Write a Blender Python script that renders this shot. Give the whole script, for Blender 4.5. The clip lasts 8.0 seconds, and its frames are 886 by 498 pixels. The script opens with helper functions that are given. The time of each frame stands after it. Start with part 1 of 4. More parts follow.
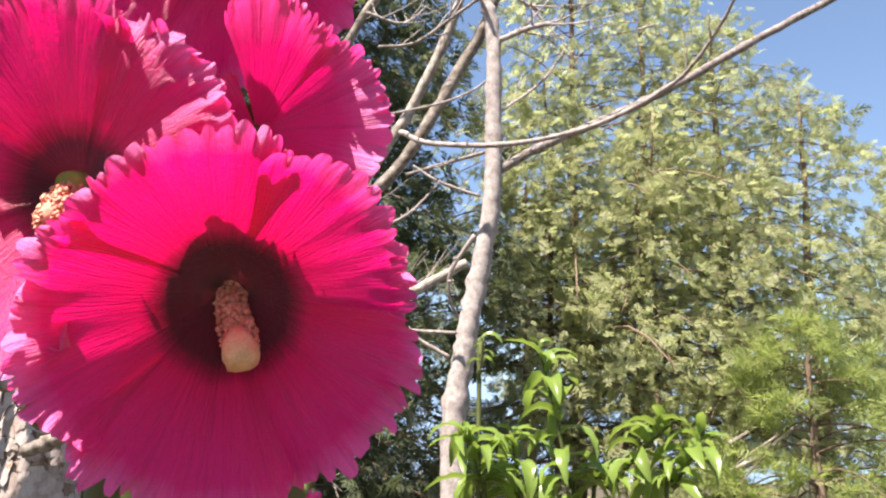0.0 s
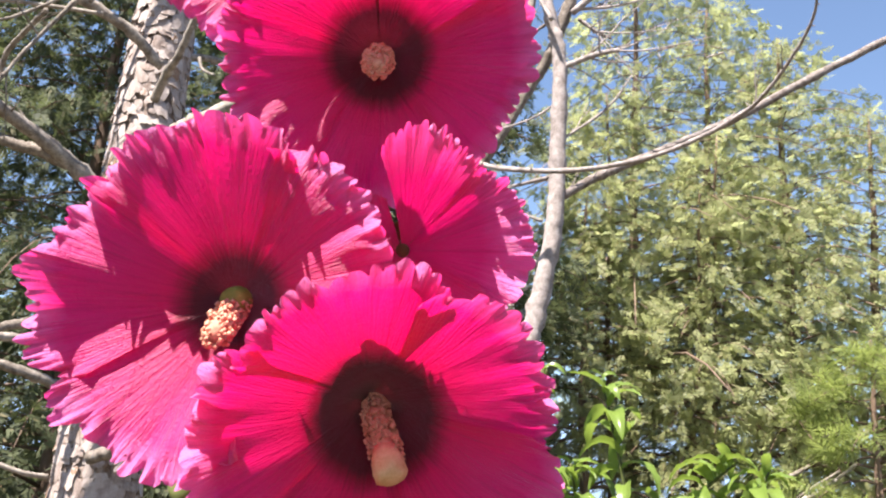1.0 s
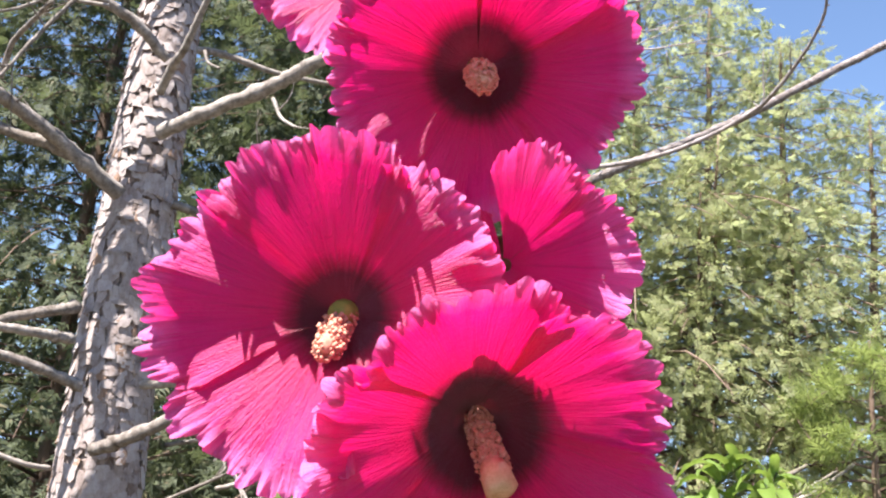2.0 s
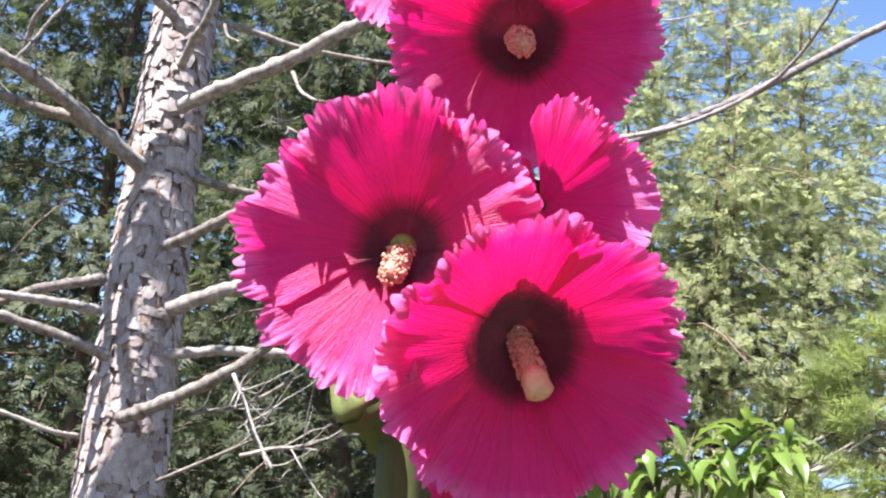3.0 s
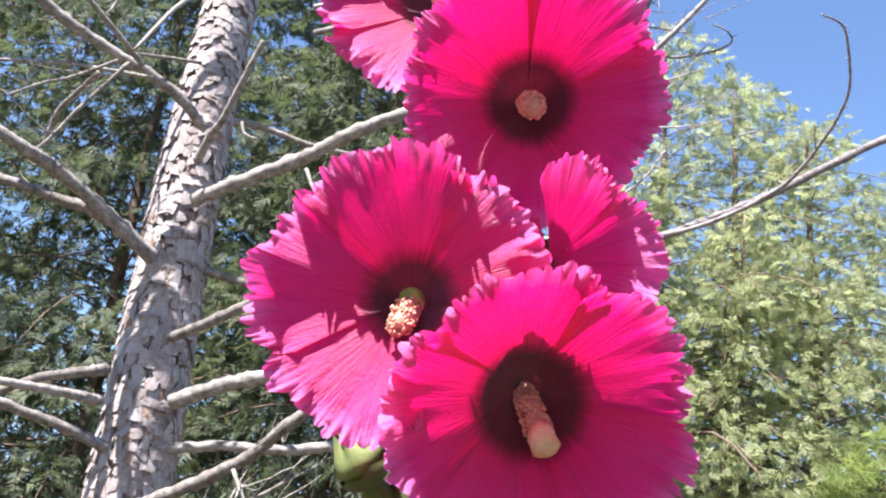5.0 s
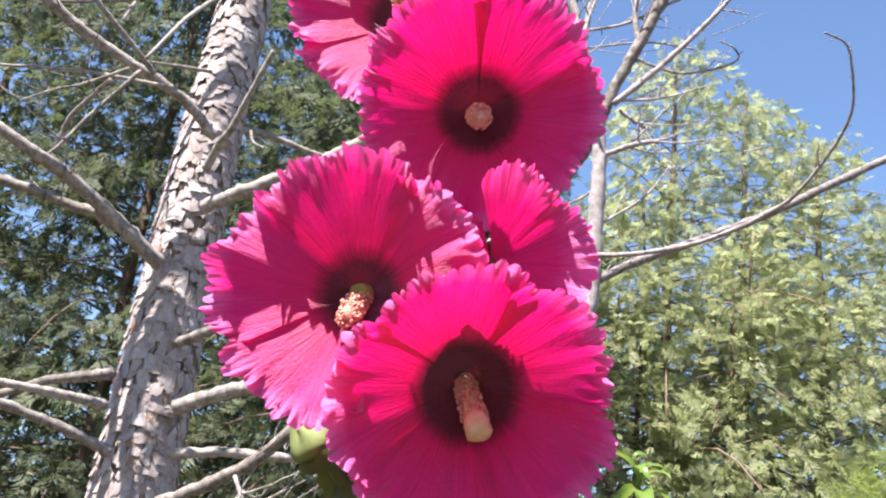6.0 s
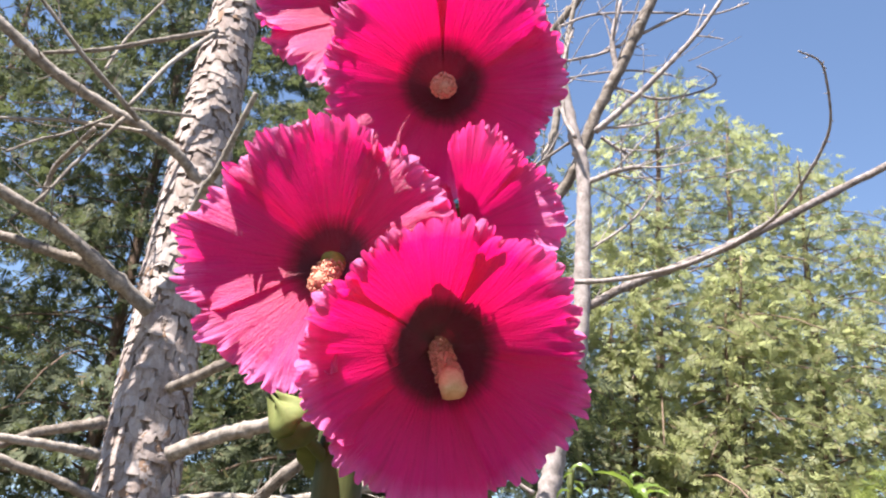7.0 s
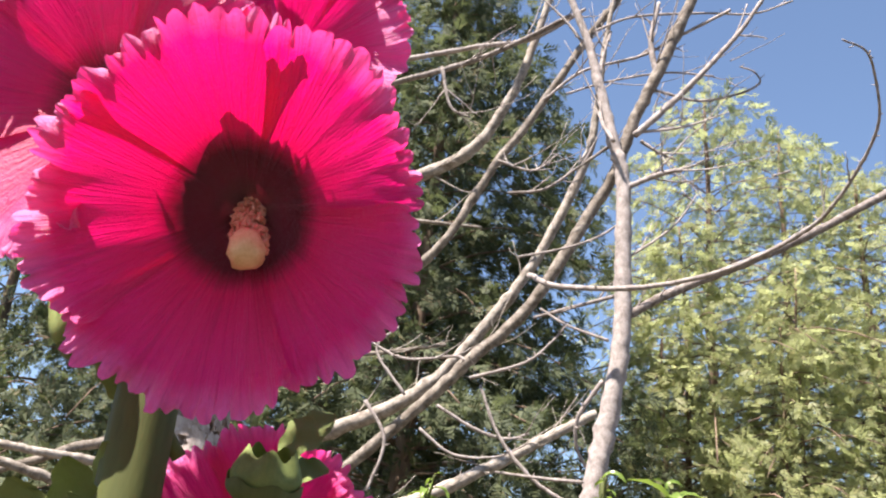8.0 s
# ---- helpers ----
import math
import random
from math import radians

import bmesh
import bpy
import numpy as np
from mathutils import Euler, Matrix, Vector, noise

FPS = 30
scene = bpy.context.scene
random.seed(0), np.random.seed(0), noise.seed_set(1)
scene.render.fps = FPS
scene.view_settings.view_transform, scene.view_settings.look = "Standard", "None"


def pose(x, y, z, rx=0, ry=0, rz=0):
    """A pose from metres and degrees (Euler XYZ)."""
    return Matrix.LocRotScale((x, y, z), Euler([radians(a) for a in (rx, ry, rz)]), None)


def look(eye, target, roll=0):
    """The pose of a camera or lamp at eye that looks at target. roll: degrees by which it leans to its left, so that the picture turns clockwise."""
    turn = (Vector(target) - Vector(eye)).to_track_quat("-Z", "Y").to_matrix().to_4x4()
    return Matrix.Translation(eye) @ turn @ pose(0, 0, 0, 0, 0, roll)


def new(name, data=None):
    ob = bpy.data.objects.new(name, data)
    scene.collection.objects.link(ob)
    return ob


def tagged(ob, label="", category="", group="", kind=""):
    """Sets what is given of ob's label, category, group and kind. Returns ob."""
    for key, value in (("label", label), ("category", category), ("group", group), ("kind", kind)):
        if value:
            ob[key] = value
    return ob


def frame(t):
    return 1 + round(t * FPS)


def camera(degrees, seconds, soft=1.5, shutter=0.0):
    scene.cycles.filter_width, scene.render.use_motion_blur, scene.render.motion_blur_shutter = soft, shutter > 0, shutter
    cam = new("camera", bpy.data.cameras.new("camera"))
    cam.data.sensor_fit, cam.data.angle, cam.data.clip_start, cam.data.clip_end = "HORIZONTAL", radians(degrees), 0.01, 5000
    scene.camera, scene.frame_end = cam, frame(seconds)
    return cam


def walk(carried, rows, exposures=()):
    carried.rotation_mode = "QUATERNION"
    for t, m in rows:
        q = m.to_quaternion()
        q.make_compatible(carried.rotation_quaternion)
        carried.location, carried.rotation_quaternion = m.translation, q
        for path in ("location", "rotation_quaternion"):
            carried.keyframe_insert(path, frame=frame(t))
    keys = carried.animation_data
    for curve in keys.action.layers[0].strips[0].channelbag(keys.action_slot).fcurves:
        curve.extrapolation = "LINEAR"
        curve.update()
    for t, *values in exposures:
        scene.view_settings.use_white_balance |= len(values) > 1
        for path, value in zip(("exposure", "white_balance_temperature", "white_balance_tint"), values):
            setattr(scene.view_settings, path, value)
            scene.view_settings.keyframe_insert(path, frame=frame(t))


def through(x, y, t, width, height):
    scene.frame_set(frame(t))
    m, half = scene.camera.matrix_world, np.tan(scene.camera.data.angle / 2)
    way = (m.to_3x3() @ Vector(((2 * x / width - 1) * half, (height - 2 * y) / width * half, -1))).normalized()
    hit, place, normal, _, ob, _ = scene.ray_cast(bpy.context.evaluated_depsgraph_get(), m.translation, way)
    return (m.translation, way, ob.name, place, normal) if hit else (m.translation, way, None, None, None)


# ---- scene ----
cam = camera(52.0, 8.0, soft=2.15)
PATH = [
    (0, (0.0748, 0.1009, 1.4936), (0.1367, 2.0392, 1.9829), 0.80),
    (0.5, (0.0738, 0.0894, 1.5110), (0.0929, 2.0256, 2.0118), 0.62),
    (1, (0.0492, 0.0800, 1.5189), (-0.0129, 2.0102, 2.0388), 3.37),
    (1.5, (0.0172, 0.0844, 1.5231), (-0.0220, 2.0168, 2.0371), 3.50),
    (2.8, (0.0157, 0.0408, 1.5068), (-0.0843, 1.9766, 1.9996), 4.74),
    (3, (0.0083, 0.0344, 1.4987), (-0.0815, 1.9806, 1.9506), 4.10),
    (3.5, (-0.0001, 0.0421, 1.4993), (-0.0703, 1.9810, 1.9847), 3.99),
    (4, (0.0250, 0.0171, 1.4878), (-0.0517, 1.9349, 2.0499), 4.34),
    (4.5, (0.0415, 0.0241, 1.4793), (-0.1208, 1.9237, 2.0837), 6.20),
    (5, (0.0091, 0.0365, 1.4820), (-0.1134, 1.9191, 2.1459), 5.82),
    (5.2, (0.0012, 0.0381, 1.4826), (-0.0854, 1.9148, 2.1686), 5.68),
    (6.3, (0.0417, 0.0101, 1.4633), (-0.1272, 1.8816, 2.1482), 6.99),
    (6.5, (0.0374, 0.0240, 1.4571), (-0.1365, 1.8991, 2.1307), 6.00),
    (7, (0.0444, 0.0232, 1.4447), (-0.0857, 1.8653, 2.2127), 4.50),
    (7.5, (0.0890, 0.1000, 1.4392), (-0.1373, 1.8975, 2.2865), 4.24),
    (8, (0.1094, 0.1311, 1.4340), (-0.1333, 1.9476, 2.2349), 5.13),
]
walk(cam, [(t, look(eye, target, roll)) for t, eye, target, roll in PATH], exposures=[(0, 1.98, 7000, 14), (3.5, 2.12, 6000, 14), (5, 2.10, 6000, 14), (8, 1.95, 6900, 14)])

# ---------------------------------------------------------------- light
SUN_TO = Vector((-0.30, -0.36, 0.88)).normalized()
sun_data = bpy.data.lights.new("sun", "SUN")
sun_data.energy, sun_data.angle, sun_data.color = 4.35, radians(0.53), (1.0, 0.95, 0.87)
sun = new("sun", sun_data)
sun.matrix_world = look((0, 0, 30), Vector((0, 0, 30)) - SUN_TO)
world = bpy.data.worlds.new("sky")
scene.world = world
world.use_nodes = True
_sky = world.node_tree.nodes.new("ShaderNodeTexSky")
_sky.sky_type, _sky.sun_disc = "NISHITA", False
_sky.sun_elevation = math.asin(SUN_TO.z)
_sky.sun_rotation = math.atan2(SUN_TO.x, SUN_TO.y)
_sky.air_density, _sky.dust_density, _sky.ozone_density = 1.0, 0.2, 3.0
world.node_tree.links.new(_sky.outputs["Color"], world.node_tree.nodes["Background"].inputs["Color"])
world.node_tree.nodes["Background"].inputs["Strength"].default_value = 0.06


# ---------------------------------------------------------------- materials
class Mat:
    """A small node builder."""

    def __init__(self, name):
        self.mat = bpy.data.materials.new(name)
        self.mat.use_nodes = True
        self.nt = self.mat.node_tree
        self.nt.nodes.clear()
        self.out = self.nt.nodes.new("ShaderNodeOutputMaterial")

    def node(self, kind, **inputs):
        n = self.nt.nodes.new("ShaderNode" + kind)
        for k, v in inputs.items():
            self.feed(n, k.replace("_", " "), v)
        return n

    def feed(self, n, key, v):
        sock = n.inputs[int(key) if key.isdigit() else key]
        if isinstance(v, bpy.types.NodeSocket):
            self.nt.links.new(v, sock)
        else:
            sock.default_value = v

    def ramp(self, fac, stops):
        n = self.nt.nodes.new("ShaderNodeValToRGB")
        self.nt.links.new(fac, n.inputs[0])
        while len(n.color_ramp.elements) < len(stops):
            n.color_ramp.elements.new(0.5)
        for e, (p, c) in zip(n.color_ramp.elements, stops):
            e.position, e.color = p, (*c, 1)
        return n.outputs["Color"]

    def mix(self, fac, a, b, blend="MIX"):
        n = self.node("Mix")
        n.data_type, n.blend_type = "RGBA", blend
        self.feed(n, "0", fac)
        for i, v in ((6, a), (7, b)):
            if isinstance(v, bpy.types.NodeSocket):
                self.nt.links.new(v, n.inputs[i])
            else:
                n.inputs[i].default_value = (*v, 1)
        return n.outputs[2]

    def math(self, op, a, b=0.5):
        n = self.node("Math")
        n.operation = op
        self.feed(n, "0", a)
        self.feed(n, "1", b)
        return n.outputs[0]

    def coords(self, which="Object", scale=(1, 1, 1)):
        tc = self.node("TexCoord")
        mp = self.node("Mapping")
        self.nt.links.new(tc.outputs[which], mp.inputs["Vector"])
        mp.inputs["Scale"].default_value = scale
        return mp.outputs["Vector"]

    def noise(self, vec, scale, detail=4.0, rough=0.55, distort=0.0):
        n = self.node("TexNoise", Vector=vec, Scale=scale, Detail=detail, Roughness=rough, Distortion=distort)
        return n.outputs["Fac"]

    def bump(self, height, strength, distance):
        return self.node("Bump", Height=height, Strength=strength, Distance=distance).outputs["Normal"]

    def done(self, shader):
        self.nt.links.new(shader, self.out.inputs["Surface"])
        return self.mat


def leaf_mat(name, base, light, through, thin=0.35, rough=0.5, dead=None):
    m = Mat(name)
    geo = m.node("NewGeometry")
    big = m.noise(m.coords("Object"), 1.1, 3)
    tone = m.math("ADD", m.math("MULTIPLY", geo.outputs["Random Per Island"], 0.6), m.math("MULTIPLY", big, 0.5))
    stops = [(0.2, base), (0.75, light)]
    if dead:
        stops = [(0.15, base), (0.62, light), (0.8, light), (0.9, dead)]
    col = m.ramp(tone, stops)
    pr = m.node("BsdfPrincipled", Base_Color=col, Roughness=rough)
    pr.inputs["Specular IOR Level"].default_value = 0.35
    tr = m.node("BsdfTranslucent", Color=m.mix(0.5, col, through))
    mx = m.node("MixShader")
    m.feed(mx, "0", thin)
    m.feed(mx, "1", pr.outputs[0])
    m.feed(mx, "2", tr.outputs[0])
    return m.done(mx.outputs[0])


def petal_mat(name, deep, mid, rim, glow):
    """Pigment runs from the eye (v = 0) to the rim (v = 1), with fine veins along the petal."""
    m = Mat(name)
    uv = m.node("UVMap")
    sep = m.node("SeparateXYZ")
    m.nt.links.new(uv.outputs[0], sep.inputs[0])
    vein_vec = m.node("Mapping")
    m.nt.links.new(uv.outputs[0], vein_vec.inputs["Vector"])
    vein_vec.inputs["Scale"].default_value = (22, 1.6, 1)
    vein = m.noise(vein_vec.outputs[0], 1.0, 5, 0.6, 0.3)
    fine_vec = m.node("Mapping")
    m.nt.links.new(uv.outputs[0], fine_vec.inputs["Vector"])
    fine_vec.inputs["Scale"].default_value = (75, 3.0, 1)
    fine = m.noise(fine_vec.outputs[0], 1.0, 3, 0.6, 0.5)
    wob = m.noise(m.coords("Object"), 55, 3)
    s = m.math("ADD", sep.outputs["Y"], m.math("MULTIPLY", m.math("SUBTRACT", wob, 0.5), 0.10))
    s = m.math("ADD", s, m.math("MULTIPLY", m.math("SUBTRACT", vein, 0.5), 0.09))
    col = m.ramp(s, [(0.0, (0.20, 0.13, 0.03)), (0.06, (0.26, 0.05, 0.05)), (0.16, (0.22, 0.016, 0.035)), (0.29, deep), (0.34, (0.40, 0.004, 0.06)), (0.40, mid), (0.86, (0.86, 0.006, 0.26)), (1.0, rim)])
    glowc = m.ramp(s, [(0.0, (0.05, 0.025, 0.0)), (0.06, (0.03, 0.003, 0.004)), (0.16, (0.10, 0.004, 0.014)), (0.28, (0.06, 0.002, 0.01)), (0.35, (0.34, 0.0, 0.035)), (0.42, glow), (0.86, (0.84, 0.003, 0.18)), (1.0, (0.88, 0.05, 0.28))])
    streak = m.ramp(m.math("ADD", m.math("MULTIPLY", vein, 0.55), m.math("MULTIPLY", fine, 0.45)), [(0.36, (0.80, 0.70, 0.76)), (0.50, (0.97, 0.95, 0.96)), (0.64, (1.0, 1.0, 1.0))])
    col = m.mix(1.0, col, streak, "MULTIPLY")
    glowc = m.mix(0.7, glowc, streak, "MULTIPLY")
    relief = m.math("ADD", m.math("MULTIPLY", vein, 0.9), m.math("MULTIPLY", fine, 0.8))
    crinkle = m.noise(m.coords("Object"), 620, 4, 0.7)
    relief = m.math("ADD", relief, m.math("MULTIPLY", crinkle, 0.6))
    nrm = m.bump(relief, 0.7, 0.0018)
    pr = m.node("BsdfPrincipled", Base_Color=col, Roughness=0.52, Normal=nrm)
    pr.inputs["Specular IOR Level"].default_value = 0.5
    pr.inputs["Sheen Weight"].default_value = 0.45
    pr.inputs["Coat Weight"].default_value = 0.42
    pr.inputs["Coat Roughness"].default_value = 0.6
    pr.inputs["Coat IOR"].default_value = 1.6
    m.feed(pr, "Coat Normal", nrm)
    pr.inputs["Sheen Roughness"].default_value = 0.5
    pr.inputs["Sheen Tint"].default_value = (1.0, 0.78, 1.0, 1)
    tr = m.node("BsdfTranslucent", Color=glowc, Normal=nrm)
    mx = m.node("MixShader")
    m.feed(mx, "0", 0.47)
    m.feed(mx, "1", pr.outputs[0])
    m.feed(mx, "2", tr.outputs[0])
    return m.done(mx.outputs[0])


def rough_mat(name, stops, scale=8.0, stretch=(1, 1, 1), rough=0.85, bump=0.5, depth=0.01, fine=60.0):
    m = Mat(name)
    vec = m.coords("Object", stretch)
    a = m.noise(vec, scale, 6, 0.65)
    b = m.noise(vec, fine, 4, 0.7)
    info = m.node("ObjectInfo")
    tone = m.math("ADD", m.math("MULTIPLY", a, 0.75), m.math("MULTIPLY", b, 0.25))
    tone = m.math("ADD", tone, m.math("MULTIPLY", m.math("SUBTRACT", info.outputs["Random"], 0.5), 0.14))
    col = m.ramp(tone, stops)
    h = m.math("ADD", m.math("MULTIPLY", a, 0.6), m.math("MULTIPLY", b, 0.4))
    pr = m.node("BsdfPrincipled", Base_Color=col, Roughness=rough, Normal=m.bump(h, bump, depth))
    pr.inputs["Specular IOR Level"].default_value = 0.25
    return m.done(pr.outputs[0])


def plate_mat(name):
    """Flaked pine bark: grey-pink weathered scales, some of them freshly split and orange-brown."""
    m = Mat(name)
    geo = m.node("NewGeometry")
    vec = m.coords("Object", (1, 1, 0.6))
    a = m.noise(vec, 26, 5, 0.65)
    b = m.noise(vec, 150, 4, 0.7)
    tone = m.math("ADD", m.math("MULTIPLY", a, 0.5), m.math("MULTIPLY", b, 0.3))
    tone = m.math("ADD", tone, m.math("MULTIPLY", geo.outputs["Random Per Island"], 0.2))
    col = m.ramp(tone, [(0.30, (0.20, 0.145, 0.12)), (0.42, (0.31, 0.255, 0.235)), (0.53, (0.41, 0.35, 0.33)), (0.68, (0.50, 0.445, 0.42))])
    split = m.math("GREATER_THAN", m.math("ADD", geo.outputs["Random Per Island"], m.math("MULTIPLY", a, 0.25)), 1.09)
    col = m.mix(split, col, (0.29, 0.19, 0.135))
    pr = m.node("BsdfPrincipled", Base_Color=col, Roughness=0.9, Normal=m.bump(m.math("ADD", a, b), 0.5, 0.004))
    pr.inputs["Specular IOR Level"].default_value = 0.2
    return m.done(pr.outputs[0])


PETAL = petal_mat("hollyhock_petal", (0.15, 0.007, 0.022), (0.84, 0.002, 0.18), (0.92, 0.20, 0.60), (0.76, 0.001, 0.095))
POLLEN = rough_mat("pollen", [(0.3, (0.58, 0.31, 0.16)), (0.7, (0.80, 0.54, 0.33))], 300, rough=0.9, depth=0.0004, fine=1200)
ANTHER = rough_mat("anther", [(0.3, (0.56, 0.20, 0.14)), (0.7, (0.80, 0.44, 0.32))], 300, rough=0.9, depth=0.0004, fine=1200)
STYLE_GREEN = rough_mat("style_green", [(0.3, (0.16, 0.15, 0.03)), (0.7, (0.34, 0.33, 0.07))], 200, rough=0.6, depth=0.0003, fine=900)
CALYX = rough_mat("calyx", [(0.3, (0.10, 0.13, 0.04)), (0.7, (0.22, 0.26, 0.09))], 120, rough=0.7, bump=0.4, depth=0.0006, fine=700)
STALK = rough_mat("stalk", [(0.3, (0.05, 0.062, 0.022)), (0.7, (0.115, 0.13, 0.045))], 60, (1, 1, 0.2), rough=0.65, bump=0.4, depth=0.001, fine=500)
TRUNK_BARK = rough_mat("pine_bark", [(0.32, (0.10, 0.065, 0.048)), (0.46, (0.22, 0.165, 0.14)), (0.62, (0.36, 0.30, 0.275))], 6, (1, 1, 0.5), 0.9, 0.5, 0.006, 70)
BARK_PLATE = plate_mat("bark_plate")
LIMB_BARK = rough_mat("limb_bark", [(0.32, (0.085, 0.068, 0.055)), (0.5, (0.24, 0.208, 0.182)), (0.70, (0.46, 0.415, 0.38))], 24, rough=0.9, bump=0.7, depth=0.006, fine=110)
PALE_BARK = rough_mat("bare_bark", [(0.30, (0.09, 0.07, 0.06)), (0.48, (0.25, 0.215, 0.205)), (0.72, (0.46, 0.405, 0.395))], 34, rough=0.8, bump=0.9, depth=0.005, fine=230)
FAR_BARK = rough_mat("far_bark", [(0.3, (0.09, 0.06, 0.045)), (0.7, (0.24, 0.17, 0.13))], 7, (1, 1, 0.3), 0.9, 0.8, 0.02, 40)
CEDAR = leaf_mat("cedar_sprays", (0.18, 0.205, 0.10), (0.35, 0.37, 0.185), (0.50, 0.56, 0.27), 0.6, dead=(0.40, 0.31, 0.18))
# Dark green sprays; tones lowered further to hold the deep bluish shade among them.
SHADED_DARK_CEDAR = leaf_mat("dark_shaded_sprays", (0.020, 0.030, 0.024), (0.105, 0.125, 0.065), (0.17, 0.21, 0.08), 0.38, 0.7, dead=(0.22, 0.17, 0.10))
NEEDLES = leaf_mat("bright_needles", (0.09, 0.13, 0.045), (0.30, 0.35, 0.12), (0.46, 0.56, 0.16), 0.5)
PEACH = leaf_mat("peach_leaf", (0.065, 0.12, 0.026), (0.19, 0.27, 0.06), (0.42, 0.58, 0.09), 0.36, 0.3)
# Ridge colour: the blue of distant haze is painted straight into the base colour.
HAZE_HILL = rough_mat("haze_blue_hill", [(0.3, (0.10, 0.16, 0.26)), (0.7, (0.16, 0.24, 0.36))], 0.01, rough=0.95, bump=0.2, depth=2.0, fine=0.1)
EARTH = rough_mat("earth", [(0.3, (0.045, 0.035, 0.023)), (0.6, (0.085, 0.07, 0.044)), (0.8, (0.07, 0.085, 0.035))], 0.8, rough=0.95, bump=0.6, depth=0.05, fine=9)


# ---------------------------------------------------------------- builders
def mesh_from(name, verts, faces, mat, smooth=True, uvs=None):
    me = bpy.data.meshes.new(name)
    me.from_pydata([tuple(v) for v in verts], [], faces)
    me.materials.append(mat)
    if smooth:
        me.polygons.foreach_set("use_smooth", [True] * len(me.polygons))
    if uvs is not None:
        layer = me.uv_layers.new(name="UVMap")
        idx = np.empty(len(me.loops), dtype=np.int32)
        me.loops.foreach_get("vertex_index", idx)
        layer.data.foreach_set("uv", np.asarray(uvs, dtype=np.float32)[idx].ravel())
    me.update()
    return me


def blades_mesh(name, blades, mat):
    """blades: (n, 3, 3) array, each triangle an island of its own."""
    n = len(blades)
    me = bpy.data.meshes.new(name)
    me.vertices.add(n * 3)
    me.vertices.foreach_set("co", np.ascontiguousarray(blades, dtype=np.float32).ravel())
    me.loops.add(n * 3)
    me.loops.foreach_set("vertex_index", np.arange(n * 3, dtype=np.int32))
    me.polygons.add(n)
    me.polygons.foreach_set("loop_start", np.arange(0, n * 3, 3, dtype=np.int32))
    me.polygons.foreach_set("loop_total", np.full(n, 3, dtype=np.int32))
    me.materials.append(mat)
    me.update(calc_edges=True)
    return me


def part(name, me, parent, label="", m=None, kind=""):
    ob = new(name, me)
    ob.parent = parent
    if m is not None:
        ob.matrix_basis = m
    if label or kind:
        tagged(ob, label=label, kind=kind)
    return ob


def thing(name, base, label, category, group="", kind=""):
    ob = new(name)
    ob.location = base
    ob.empty_display_size = 0.1
    return tagged(ob, label, category, group, kind)


def spline(points, per=6):
    """Catmull-Rom through points of any dimension."""
    p = np.asarray(points, float)
    p = np.vstack([2 * p[0] - p[1], p, 2 * p[-1] - p[-2]])
    out = []
    for i in range(1, len(p) - 2):
        for k in range(per):
            t = k / per
            a, b, c, d = p[i - 1], p[i], p[i + 1], p[i + 2]
            out.append(0.5 * (2 * b + (c - a) * t + (2 * a - 5 * b + 4 * c - d) * t * t + (3 * b - a - 3 * c + d) * t ** 3))
    out.append(p[-2])
    return np.array(out)


def tube_data(path, radii, sides=10, rough=0.0, rng=None, cap=True):
    path = np.asarray(path, float)
    n = len(path)
    tang = np.gradient(path, axis=0)
    tang /= np.linalg.norm(tang, axis=1)[:, None] + 1e-9
    ref = np.array([0.0, 0.0, 1.0]) if abs(tang[0][2]) < 0.9 else np.array([1.0, 0.0, 0.0])
    verts, faces = [], []
    side = np.cross(tang[0], ref)
    for i in range(n):
        side = side - tang[i] * (side @ tang[i])
        side /= np.linalg.norm(side) + 1e-9
        up = np.cross(tang[i], side)
        for k in range(sides):
            a = 2 * math.pi * k / sides
            r = radii[i]
            if rough and rng is not None:
                r *= 1 + rough * rng.uniform(-1, 1)
            verts.append(path[i] + (math.cos(a) * side + math.sin(a) * up) * r)
    for i in range(n - 1):
        for k in range(sides):
            k2 = (k + 1) % sides
            faces.append((i * sides + k, i * sides + k2, (i + 1) * sides + k2, (i + 1) * sides + k))
    if cap:
        faces.append(tuple(range(sides))[::-1])
        faces.append(tuple((n - 1) * sides + k for k in range(sides)))
    return verts, faces


LIMB_LINES = {}


def branch(tree, name, mat, pts):
    """A dead limb through (x, y, z, radius) points, with knots and a rough skin."""
    rng = np.random.default_rng(int(abs(pts[0][0] * 7919 + pts[-1][2] * 104729)) % 99991)
    s = spline(pts, 10)
    n = len(s)
    base = np.array(tree.location)
    LIMB_LINES.setdefault(tree.name, []).append(s)
    radii = np.maximum(s[:, 3], 0.0008)
    knots = np.ones(n)
    for k in rng.integers(1, n, max(2, n // 9)):
        knots[k] += rng.uniform(0.08, 0.28)
    wob = rng.normal(0, 1, (n, 3)) * radii[:, None] * 0.06
    verts, faces = tube_data(s[:, :3] + wob - base, radii * knots, 12 if pts[0][3] > 0.012 else 7, 0.08, rng)
    if mat == PALE_BARK:
        for k in rng.integers(2, n - 1, max(3, n // 3)):
            d = rng.normal(0, 1, 3)
            d /= np.linalg.norm(d)
            ln = rng.uniform(0.007, 0.030)
            p = s[k, :3] - base
            v, f = tube_data([p, p + d * ln * 0.6, p + d * ln + np.array([0, 0, 0.004])], [min(0.006, radii[k] * 0.55), min(0.0045, radii[k] * 0.45), 0.0012], 6)
            o = len(verts)
            verts += v
            faces += [tuple(a + o for a in q) for q in f]
    return part(name, mesh_from(name, verts, faces, mat), tree)


